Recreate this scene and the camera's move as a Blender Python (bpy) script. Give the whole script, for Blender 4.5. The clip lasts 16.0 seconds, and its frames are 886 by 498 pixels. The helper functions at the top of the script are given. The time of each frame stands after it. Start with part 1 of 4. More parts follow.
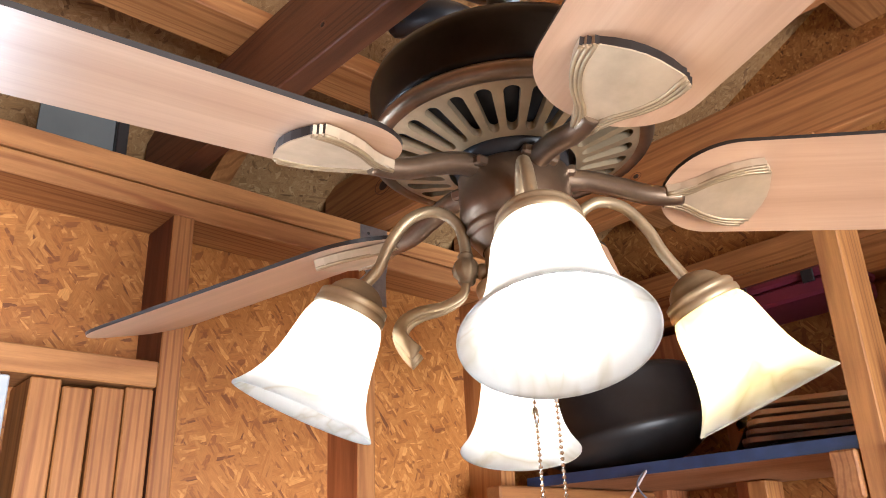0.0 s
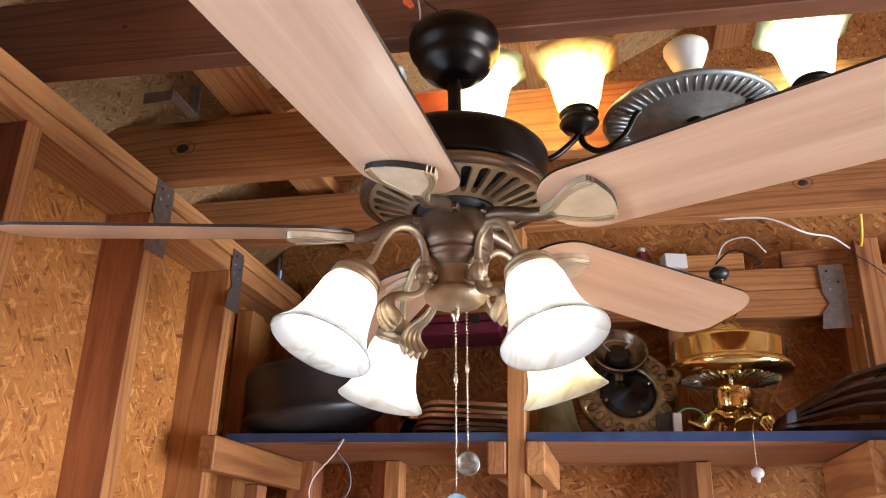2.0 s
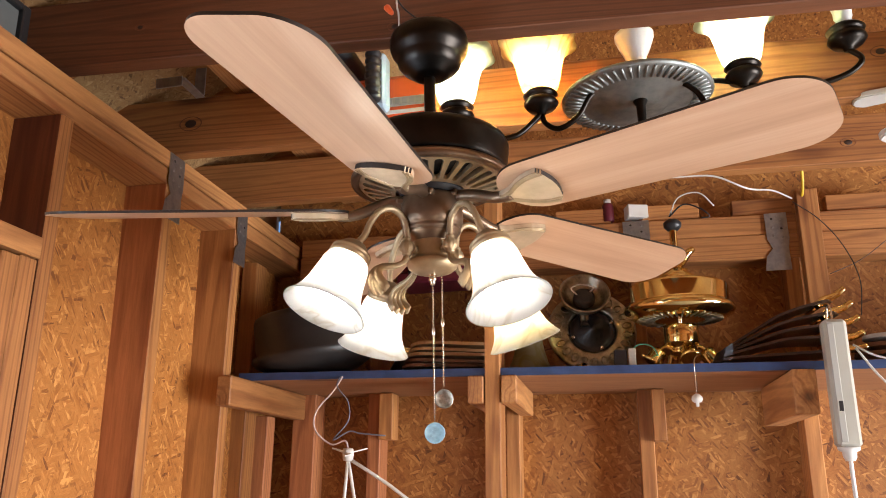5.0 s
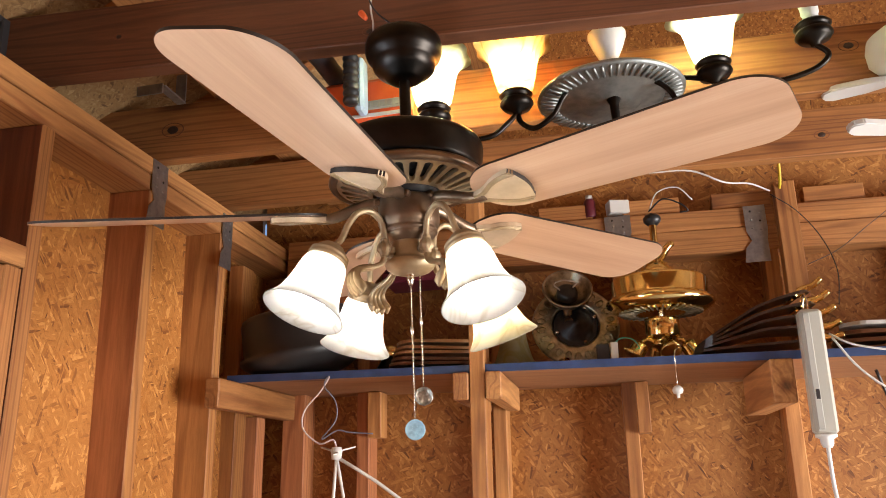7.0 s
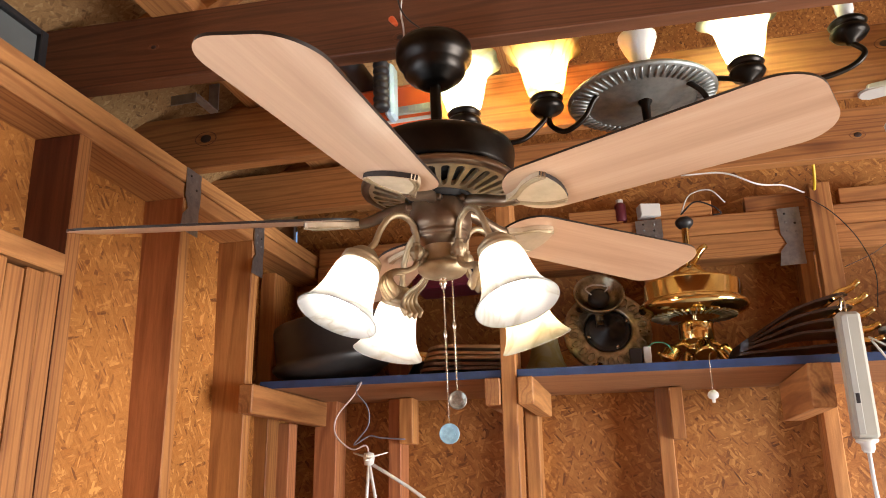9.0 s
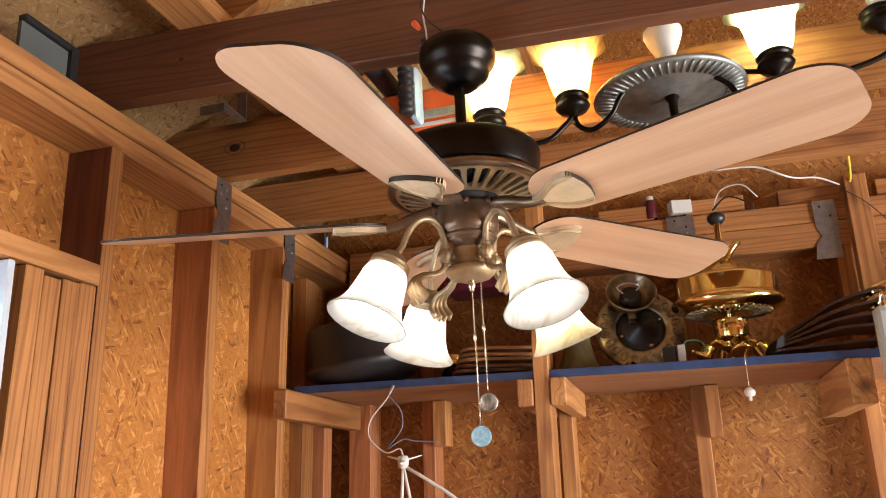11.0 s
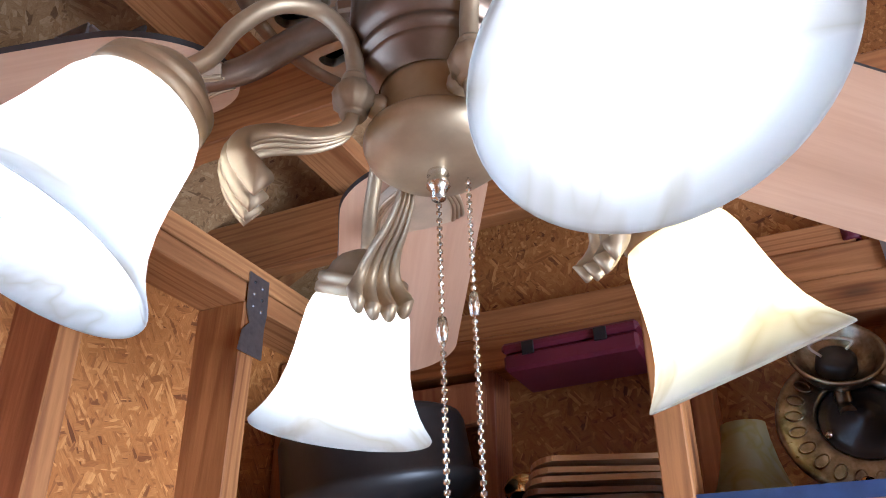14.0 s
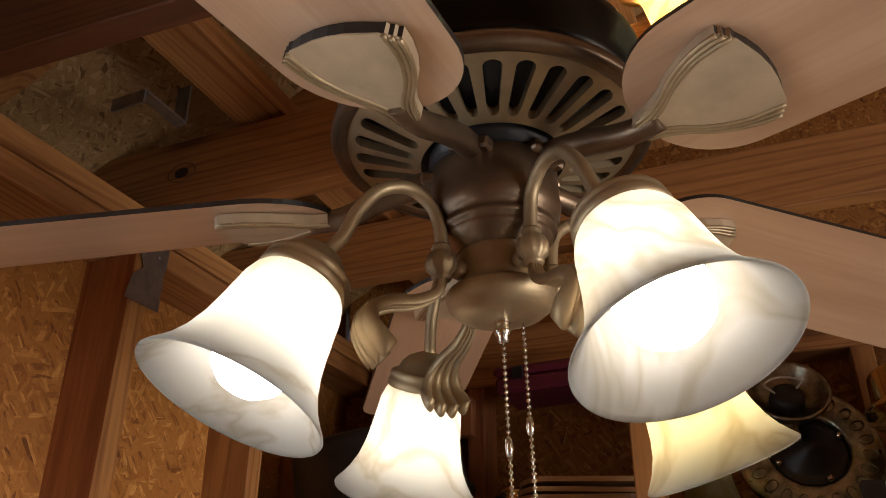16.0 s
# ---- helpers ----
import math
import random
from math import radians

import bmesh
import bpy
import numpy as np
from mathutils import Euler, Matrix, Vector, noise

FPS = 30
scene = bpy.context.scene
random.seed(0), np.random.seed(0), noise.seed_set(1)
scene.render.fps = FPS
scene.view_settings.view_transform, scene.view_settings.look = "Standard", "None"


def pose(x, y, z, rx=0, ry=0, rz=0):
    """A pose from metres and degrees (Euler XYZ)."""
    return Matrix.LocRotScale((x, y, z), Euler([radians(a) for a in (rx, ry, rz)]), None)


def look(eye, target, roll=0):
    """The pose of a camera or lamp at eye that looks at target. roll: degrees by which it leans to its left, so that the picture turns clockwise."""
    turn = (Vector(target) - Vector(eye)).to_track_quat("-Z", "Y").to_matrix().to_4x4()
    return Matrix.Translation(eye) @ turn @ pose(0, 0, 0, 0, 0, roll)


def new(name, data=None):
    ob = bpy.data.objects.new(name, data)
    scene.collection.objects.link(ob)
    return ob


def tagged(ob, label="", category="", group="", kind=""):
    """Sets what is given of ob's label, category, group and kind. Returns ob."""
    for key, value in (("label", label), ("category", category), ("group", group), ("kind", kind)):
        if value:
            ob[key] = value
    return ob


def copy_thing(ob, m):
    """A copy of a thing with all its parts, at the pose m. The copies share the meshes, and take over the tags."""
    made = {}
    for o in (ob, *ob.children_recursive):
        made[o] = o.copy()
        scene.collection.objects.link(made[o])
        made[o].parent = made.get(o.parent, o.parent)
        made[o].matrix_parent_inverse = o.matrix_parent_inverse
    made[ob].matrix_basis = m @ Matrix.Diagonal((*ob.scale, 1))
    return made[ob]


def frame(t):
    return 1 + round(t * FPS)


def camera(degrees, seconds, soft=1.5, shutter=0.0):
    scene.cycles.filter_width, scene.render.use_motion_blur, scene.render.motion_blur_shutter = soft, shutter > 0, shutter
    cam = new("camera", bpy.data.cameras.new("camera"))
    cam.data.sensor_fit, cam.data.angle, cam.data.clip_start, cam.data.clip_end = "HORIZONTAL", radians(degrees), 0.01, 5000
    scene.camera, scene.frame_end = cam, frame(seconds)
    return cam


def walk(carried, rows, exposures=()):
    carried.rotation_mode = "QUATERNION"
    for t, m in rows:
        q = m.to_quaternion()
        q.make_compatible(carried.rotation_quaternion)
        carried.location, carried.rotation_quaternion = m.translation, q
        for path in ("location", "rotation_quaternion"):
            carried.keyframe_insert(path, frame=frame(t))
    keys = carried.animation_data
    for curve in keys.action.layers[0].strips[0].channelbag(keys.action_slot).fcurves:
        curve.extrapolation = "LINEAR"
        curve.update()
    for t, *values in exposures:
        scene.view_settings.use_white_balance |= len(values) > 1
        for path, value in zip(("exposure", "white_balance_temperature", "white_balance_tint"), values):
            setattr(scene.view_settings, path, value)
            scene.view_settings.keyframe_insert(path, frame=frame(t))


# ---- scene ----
cam = camera(58.8, 16.0, soft=0.95)
PATH = [
    (0, (-0.498, -0.437, 1.794), (0.739, 0.93, 2.57), -3.1),
    (0.5, (-0.72, -0.37, 1.788), (0.867, 0.629, 2.483), -3.9),
    (1, (-0.849, -0.304, 1.776), (0.89, 0.417, 2.452), -2.4),
    (1.5, (-0.896, -0.212, 1.725), (0.887, 0.347, 2.44), -0.8),
    (2, (-0.972, -0.2, 1.697), (0.842, 0.193, 2.443), 0.1),
    (2.5, (-1.114, -0.183, 1.713), (0.729, 0.121, 2.427), 0.4),
    (3, (-1.152, -0.191, 1.717), (0.711, 0.112, 2.379), 0.2),
    (3.5, (-1.139, -0.224, 1.709), (0.732, 0.155, 2.304), 0.1),
    (6, (-1.217, -0.286, 1.68), (0.663, 0.086, 2.252), -1.8),
    (6.5, (-1.215, -0.299, 1.681), (0.666, 0.068, 2.254), -2.2),
    (7, (-1.209, -0.3, 1.681), (0.672, 0.071, 2.251), -2.5),
    (7.5, (-1.209, -0.3, 1.681), (0.668, 0.087, 2.253), -2.7),
    (8, (-1.208, -0.299, 1.681), (0.665, 0.105, 2.254), -2.7),
    (8.5, (-1.211, -0.295, 1.682), (0.656, 0.128, 2.26), -2.5),
    (9, (-1.209, -0.291, 1.675), (0.651, 0.145, 2.267), -2.4),
    (11.5, (-1.208, -0.301, 1.679), (0.622, 0.235, 2.283), -3.3),
    (12, (-1.129, -0.303, 1.688), (0.687, 0.26, 2.309), -3.4),
    (12.5, (-0.94, -0.265, 1.709), (0.846, 0.334, 2.38), -3.3),
    (13, (-0.709, -0.195, 1.769), (1.033, 0.415, 2.539), -3.6),
    (13.5, (-0.503, -0.165, 1.779), (1.166, 0.522, 2.641), -2.4),
    (14, (-0.341, -0.159, 1.764), (1.254, 0.573, 2.724), -1.8),
    (14.5, (-0.375, -0.146, 1.769), (1.189, 0.578, 2.784), -1.2),
    (15, (-0.453, -0.151, 1.789), (1.138, 0.563, 2.767), -1.2),
    (15.5, (-0.534, -0.168, 1.8), (1.083, 0.508, 2.763), -1.2),
    (16, (-0.533, -0.171, 1.792), (1.122, 0.493, 2.698), -1.3),
]

EXPO = [(0.0, 2.4, 5500, 10), (0.5, 2.2, 5600, 10), (1.5, 2.2, 5350, 10), (2.5, 2.25, 5350, 10), (3.5, 2.2, 5400, 10), (6.0, 2.25, 6050, 10), (11.5, 2.25, 6050, 10), (12.5, 2.25, 6200, 10), (13.0, 2.45, 5050, 10), (13.5, 2.6, 4650, 10), (13.95, 2.35, 4500, 10), (14.2, 2.0, 5300, 10), (14.5, 1.0, 6300, 10), (15.0, 0.6, 7000, 10), (15.5, 0.58, 7000, 10), (16.0, 0.8, 6400, 10)]
walk(cam, [(t, look(eye, target, roll)) for t, eye, target, roll in PATH], EXPO)

X0, Y0 = -3.2, -3.4  # far ends of the room behind and beside the camera

# ---- world and light ----
world = bpy.data.worlds.new("world")
scene.world = world
world.use_nodes = True
wn = world.node_tree.nodes
sky = wn.new("ShaderNodeTexSky")
sky.sky_type = "NISHITA"
sky.sun_disc = False
sky.sun_elevation = radians(40)
sky.sun_rotation = radians(200)
world.node_tree.links.new(sky.outputs[0], wn["Background"].inputs[0])
wn["Background"].inputs[1].default_value = 0.03

# Added fill lamp at an unseen opening, to brighten walls, shelf and blades.
fill = new("south_fill_lamp", bpy.data.lights.new("south_fill_lamp", "AREA"))
fill.data.shape, fill.data.size, fill.data.size_y, fill.data.energy, fill.data.color = "RECTANGLE", 1.9, 1.5, 56.0, (1.0, 0.93, 0.85)
fill.matrix_basis = look((-0.45, Y0 - 0.04, 0.95), (-0.35, 0.0, 1.9))
win_light = new("daylight_window", bpy.data.lights.new("daylight_window", "AREA"))
win_light.data.shape, win_light.data.size, win_light.data.size_y, win_light.data.energy, win_light.data.color = "RECTANGLE", 0.95, 1.05, 6.0, (0.80, 0.91, 1.0)
win_light.matrix_basis = look((-0.75, 1.05, 1.5), (-0.75, -1.0, 1.45))

BULB = 10.5      # glow of the fan's bulbs
SPOT = 28.0      # glow of the chandelier's bulbs


# ---- materials ----
def mat(name, col=(0.5, 0.5, 0.5), rough=0.5, metal=0.0):
    m = bpy.data.materials.new(name)
    m.use_nodes = True
    b = m.node_tree.nodes["Principled BSDF"]
    b.inputs["Base Color"].default_value = (*col, 1)
    b.inputs["Roughness"].default_value = rough
    b.inputs["Metallic"].default_value = metal
    return m


def node(m, kind, **vals):
    n = m.node_tree.nodes.new(kind)
    for k, v in vals.items():
        n.inputs[k.replace("_", " ")].default_value = v
    return n


def link(m, a, b):
    m.node_tree.links.new(a, b)


def ramp(m, fac, stops):
    n = m.node_tree.nodes.new("ShaderNodeValToRGB")
    e = n.color_ramp.elements
    while len(e) < len(stops):
        e.new(0.5)
    for k, (p, c) in zip(e, stops):
        k.position, k.color = p, (*c, 1)
    link(m, fac, n.inputs[0])
    return n.outputs[0]


def mixc(m, fac, a, b, mode="MIX"):
    n = m.node_tree.nodes.new("ShaderNodeMix")
    n.data_type, n.blend_type = "RGBA", mode
    for sock, v in ((n.inputs[0], fac), (n.inputs[6], a), (n.inputs[7], b)):
        if isinstance(v, bpy.types.NodeSocket):
            link(m, v, sock)
        else:
            sock.default_value = v if isinstance(v, float) else (*v, 1)
    return n.outputs[2]


def coords(m, scale=(1, 1, 1), turn=(0, 0, 0), shift=True):
    """Object coordinates, scaled, with a shift of its own for each object."""
    tc = node(m, "ShaderNodeTexCoord")
    rot = node(m, "ShaderNodeMapping")
    rot.inputs["Rotation"].default_value = turn
    link(m, tc.outputs["Object"], rot.inputs[0])
    mp = node(m, "ShaderNodeMapping")
    mp.inputs["Scale"].default_value = scale
    link(m, rot.outputs[0], mp.inputs[0])
    if shift:
        oi = node(m, "ShaderNodeObjectInfo")
        mu = m.node_tree.nodes.new("ShaderNodeMath")
        mu.operation = "MULTIPLY"
        mu.inputs[1].default_value = 37.0
        link(m, oi.outputs["Random"], mu.inputs[0])
        cb = node(m, "ShaderNodeCombineXYZ")
        for i in range(3):
            link(m, mu.outputs[0], cb.inputs[i])
        link(m, cb.outputs[0], mp.inputs["Location"])
    return mp.outputs[0]


def bump(m, height, strength=0.3, dist=0.002):
    n = node(m, "ShaderNodeBump", Strength=strength, Distance=dist)
    link(m, height, n.inputs["Height"])
    link(m, n.outputs[0], m.node_tree.nodes["Principled BSDF"].inputs["Normal"])


def noise_tex(m, vec, scale, detail=4.0, rough=0.55):
    n = node(m, "ShaderNodeTexNoise", Scale=scale, Detail=detail, Roughness=rough)
    link(m, vec, n.inputs["Vector"])
    return n.outputs[0]


def lumber(name, axis, dark, light, rough=0.62):
    """Sawn softwood with its grain along the axis given."""
    m = mat(name, light, rough)
    b = m.node_tree.nodes["Principled BSDF"]
    sc = [28, 28, 28]
    sc[axis] = 1.9
    v = coords(m, sc)
    warp = noise_tex(m, v, 0.55, 3.0)
    fine = noise_tex(m, v, 5.0, 6.0, 0.7)
    w = m.node_tree.nodes.new("ShaderNodeTexWave")
    w.wave_type, w.bands_direction = "BANDS", "XYZ"[(axis + 1) % 3]
    w.inputs["Scale"].default_value = 0.7
    w.inputs["Distortion"].default_value = 24.0
    w.inputs["Detail"].default_value = 1.5
    w.inputs["Detail Scale"].default_value = 0.55
    link(m, v, w.inputs["Vector"])
    rings = ramp(m, w.outputs[0], [(0.0, dark), (0.22, tuple(0.5 * a + 0.5 * c for a, c in zip(dark, light))), (0.45, light), (1.0, tuple(0.22 * a + 0.78 * c for a, c in zip(dark, light)))])
    c1 = mixc(m, 0.58, rings, ramp(m, warp, [(0.3, dark), (0.7, light)]))
    c2 = mixc(m, 0.42, c1, ramp(m, fine, [(0.28, (0.35, 0.28, 0.22)), (0.6, (1.05, 1.05, 1.05))]), "MULTIPLY")
    sp = [7, 7, 7]
    sp[axis] = 2.2
    vo = node(m, "ShaderNodeTexVoronoi", Scale=1.0)
    link(m, coords(m, sp), vo.inputs["Vector"])
    knot = ramp(m, vo.outputs["Distance"], [(0.07, (0.09, 0.05, 0.03)), (0.1, (0.45, 0.33, 0.25)), (0.17, (1, 1, 1))])
    c3 = mixc(m, 0.75, c2, knot, "MULTIPLY")
    oi = node(m, "ShaderNodeObjectInfo")
    tone = ramp(m, oi.outputs["Random"], [(0.0, (0.72, 0.66, 0.6)), (1.0, (1.0, 1.0, 1.0))])
    link(m, mixc(m, 1.0, c3, tone, "MULTIPLY"), b.inputs["Base Color"])
    bump(m, fine, 0.35, 0.0015)
    return m


def osb(name, axes, dark, mid, light):
    """Oriented strand board: long flakes lying in a plane at many angles."""
    m = mat(name, mid, 0.55)
    b = m.node_tree.nodes["Principled BSDF"]
    c, hs = None, []
    for i, (ang, s) in enumerate(((0.25, 1.0), (-0.8, 1.2), (1.25, 0.85), (2.2, 1.1))):
        turn = [0, 0, 0]
        turn[3 - sum(axes)] = ang
        sc = [150 * s, 150 * s, 150 * s]
        sc[axes[0]] = 21 * s
        v = coords(m, sc, turn, False)
        wob = node(m, "ShaderNodeTexNoise", Scale=0.9, Detail=2.0)
        link(m, v, wob.inputs["Vector"])
        ad = m.node_tree.nodes.new("ShaderNodeVectorMath")
        ad.operation = "MULTIPLY_ADD"
        ad.inputs[1].default_value = (0.9, 0.9, 0.9)
        link(m, wob.outputs["Color"], ad.inputs[0])
        link(m, v, ad.inputs[2])
        vo = node(m, "ShaderNodeTexVoronoi", Scale=1.0, Randomness=1.0)
        link(m, ad.outputs[0], vo.inputs["Vector"])
        bw = node(m, "ShaderNodeSeparateColor")
        link(m, vo.outputs["Color"], bw.inputs[0])
        half = tuple(0.45 * a + 0.55 * k for a, k in zip(dark, mid))
        grain = noise_tex(m, coords(m, [x * 4 for x in sc], turn, False), 1.0, 3.0)
        col = ramp(m, bw.outputs[i % 3], [(0.0, dark), (0.05, half), (0.22, mid), (0.8, tuple(0.72 * a + 0.28 * k for a, k in zip(mid, light))), (0.99, light)])
        col = mixc(m, 0.55, col, ramp(m, grain, [(0.3, (0.6, 0.55, 0.5)), (0.65, (1.05, 1.05, 1.05))]), "MULTIPLY")
        hs.append(bw.outputs[(i + 1) % 3])
        if c is None:
            c = col
        else:
            k = noise_tex(m, coords(m, (1, 1, 1), (0.3 * i, 0.2 * i, 0.9 * i), False), 26.0 + 5 * i, 2.0)
            c = mixc(m, ramp(m, k, [(0.51, (0, 0, 0)), (0.56, (1, 1, 1))]), c, col)
    blot = noise_tex(m, coords(m, (1, 1, 1), shift=False), 3.0, 5.0)
    c = mixc(m, 0.55, c, ramp(m, blot, [(0.3, (0.62, 0.54, 0.47)), (0.6, (1, 1, 1))]), "MULTIPLY")
    link(m, c, b.inputs["Base Color"])
    bump(m, hs[0], 0.35, 0.0015)
    return m


def metal(name, col, col2, rough, scale=40.0, amount=1.0):
    m = mat(name, col, rough, amount)
    b = m.node_tree.nodes["Principled BSDF"]
    n = noise_tex(m, coords(m), scale, 5.0)
    link(m, mixc(m, ramp(m, n, [(0.35, (0, 0, 0)), (0.7, (1, 1, 1))]), col, col2), b.inputs["Base Color"])
    r = m.node_tree.nodes.new("ShaderNodeMapRange")
    r.inputs["To Min"].default_value, r.inputs["To Max"].default_value = rough * 0.75, min(1, rough * 1.3)
    link(m, n, r.inputs["Value"])
    link(m, r.outputs[0], b.inputs["Roughness"])
    return m


def painted(name, col, rough=0.45, vary=0.25, scale=9.0):
    m = mat(name, col, rough)
    n = noise_tex(m, coords(m), scale, 6.0)
    lo = tuple(c * (1 - vary) for c in col)
    link(m, ramp(m, n, [(0.3, lo), (0.65, col)]), m.node_tree.nodes["Principled BSDF"].inputs["Base Color"])
    bump(m, n, 0.12, 0.001)
    return m


WOOD_L, WOOD_D = (0.61, 0.295, 0.088), (0.25, 0.085, 0.022)
stud_wood = lumber("stud_wood", 2, WOOD_D, WOOD_L)
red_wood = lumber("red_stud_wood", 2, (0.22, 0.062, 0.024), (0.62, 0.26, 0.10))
# Stud wood darkened to stand for the shade on a side face.
shaded_wood = lumber("shaded_stud_wood", 2, (0.11, 0.032, 0.015), (0.25, 0.085, 0.038))
beam_y_wood = lumber("joist_wood", 1, (0.23, 0.085, 0.026), (0.58, 0.27, 0.083))
beam_x_wood = lumber("plate_wood", 0, WOOD_D, (0.60, 0.30, 0.10))
# Brown joist wood with shade put into its colour; also used on knot rings.
shade_joist = lumber("shade_joist_wood", 1, (0.10, 0.036, 0.015), (0.25, 0.10, 0.042))
osb_left = osb("osb_wall_left", (0, 2), (0.18, 0.057, 0.012), (0.40, 0.152, 0.028), (0.64, 0.31, 0.08))
osb_back = osb("osb_wall_back", (1, 2), (0.13, 0.043, 0.010), (0.33, 0.130, 0.028), (0.58, 0.29, 0.080))
osb_roof = osb("osb_roof", (0, 1), (0.16, 0.085, 0.035), (0.36, 0.21, 0.085), (0.52, 0.35, 0.17))
plywood = lumber("plywood", 1, (0.27, 0.12, 0.05), (0.38, 0.19, 0.085))
concrete = painted("concrete", (0.40, 0.38, 0.35), 0.8, 0.35, 4.0)
blue_paint = painted("blue_paint", (0.028, 0.055, 0.15), 0.5, 0.4, 30.0)
white_paint = painted("white_paint", (0.50, 0.56, 0.62), 0.5, 0.3, 14.0)
galvanised = metal("galvanised_steel", (0.42, 0.45, 0.48), (0.30, 0.32, 0.35), 0.42, 60.0)
bronze = metal("antique_bronze", (0.23, 0.16, 0.105), (0.145, 0.10, 0.066), 0.36, 25.0, 0.85)
gilt = metal("brushed_bronze_light", (0.43, 0.325, 0.195), (0.30, 0.225, 0.135), 0.50, 30.0, 0.75)
shell_bronze = metal("pale_shell_bronze", (0.55, 0.43, 0.29), (0.42, 0.33, 0.22), 0.45, 30.0, 0.4)
black_bronze = metal("oil_rubbed_bronze", (0.022, 0.02, 0.018), (0.035, 0.03, 0.026), 0.33, 20.0)
brass = metal("polished_brass", (0.90, 0.73, 0.33), (0.78, 0.60, 0.25), 0.10, 14.0)
old_brass = metal("antique_brass", (0.40, 0.36, 0.27), (0.15, 0.135, 0.10), 0.30, 55.0)
chrome = metal("bright_nickel", (0.75, 0.72, 0.66), (0.6, 0.57, 0.5), 0.18, 60.0)
black_plastic = painted("black_plastic", (0.018, 0.018, 0.02), 0.4, 0.3)
grey_plastic = painted("ivory_plastic", (0.40, 0.39, 0.335), 0.45, 0.1)
grey_rib = painted("grey_plastic", (0.36, 0.355, 0.32), 0.45, 0.15)
white_plastic = painted("white_plastic", (0.62, 0.61, 0.58), 0.35, 0.08)
orange_plastic = painted("orange_plastic", (0.75, 0.12, 0.025), 0.35, 0.15)
yellow_plastic = painted("yellow_plastic", (0.75, 0.5, 0.03), 0.45, 0.15)
maroon = painted("maroon_plastic", (0.13, 0.014, 0.03), 0.45, 0.3)
red_plastic = painted("red_plastic", (0.45, 0.03, 0.035), 0.4, 0.2)


def blade_wood():
    m = mat("bleached_blade_wood", (0.5, 0.36, 0.27), 0.3)
    b = m.node_tree.nodes["Principled BSDF"]
    v = coords(m, (1.2, 30, 30))
    n1 = noise_tex(m, v, 1.0, 4.0)
    n2 = noise_tex(m, v, 7.0, 5.0, 0.7)
    c = ramp(m, n1, [(0.25, (0.40, 0.238, 0.142)), (0.5, (0.475, 0.295, 0.182)), (0.75, (0.55, 0.365, 0.24))])
    c = mixc(m, 0.22, c, ramp(m, n2, [(0.3, (0.6, 0.5, 0.45)), (0.6, (1, 1, 1))]), "MULTIPLY")
    link(m, c, b.inputs["Base Color"])
    return m


blade_face = blade_wood()
# Dark edge of the blades; also the painted shadow line on the irons' ends.
blade_edge_and_shade = painted("dark_walnut_edge_and_shade", (0.02, 0.014, 0.011), 0.4, 0.3, 30.0)


def frosted(name, col, veins, trans=0.6, thru=0.85):
    """Alabaster glass: thin, lets the light of its bulb through."""
    m = bpy.data.materials.new(name)
    m.use_nodes = True
    nt = m.node_tree
    nt.nodes.remove(nt.nodes["Principled BSDF"])
    out = nt.nodes["Material Output"]
    v = coords(m)
    n = noise_tex(m, v, 9.0, 5.0, 0.6)
    n2 = node(m, "ShaderNodeTexNoise", Scale=7.0, Detail=3.0, Distortion=1.6)
    link(m, v, n2.inputs["Vector"])
    vein = ramp(m, n2.outputs[0], [(0.44, (1, 1, 1)), (0.495, veins), (0.55, (1, 1, 1))])
    c = mixc(m, 0.7, ramp(m, n, [(0.3, tuple(0.86 * x for x in col)), (0.7, col)]), vein, "MULTIPLY")
    d = node(m, "ShaderNodeBsdfDiffuse")
    t = node(m, "ShaderNodeBsdfTranslucent")
    g = node(m, "ShaderNodeBsdfGlossy", Roughness=0.35)
    g.inputs["Color"].default_value = (1, 1, 1, 1)
    link(m, mixc(m, 1.0, c, (0.29, 0.29, 0.29), "MULTIPLY"), d.inputs["Color"])
    dim = mixc(m, 1.0, c, (thru, thru, thru), "MULTIPLY")
    link(m, dim, t.inputs["Color"])
    a = node(m, "ShaderNodeMixShader", Fac=trans)
    link(m, d.outputs[0], a.inputs[1])
    link(m, t.outputs[0], a.inputs[2])
    a2 = node(m, "ShaderNodeMixShader", Fac=0.008)
    link(m, a.outputs[0], a2.inputs[1])
    link(m, g.outputs[0], a2.inputs[2])
    link(m, a2.outputs[0], out.inputs[0])
    return m


alabaster = frosted("alabaster_glass", (0.93, 0.91, 0.86), (0.74, 0.66, 0.54), 0.52, 0.90)
amber_glass = frosted("amber_glass", (0.95, 0.72, 0.36), (0.85, 0.6, 0.3), 0.7, 0.95)
green_glass = frosted("pale_green_glass", (0.86, 0.90, 0.72), (0.8, 0.8, 0.6), 0.7, 0.95)
yellow_glass = frosted("cream_glass", (0.90, 0.84, 0.52), (0.85, 0.75, 0.45))


def glow(name, col, strength):
    m = bpy.data.materials.new(name)
    m.use_nodes = True
    b = m.node_tree.nodes["Principled BSDF"]
    b.inputs["Base Color"].default_value = (0.9, 0.9, 0.88, 1)
    b.inputs["Emission Color"].default_value = (*col, 1)
    b.inputs["Emission Strength"].default_value = strength
    return m


bulb_glow = glow("lit_bulb", (1.0, 0.91, 0.78), BULB)
warm_glow = glow("lit_warm_bulb", (1.0, 0.78, 0.36), BULB)
spot_glow = glow("lit_spot_bulb", (1.0, 0.87, 0.66), SPOT)


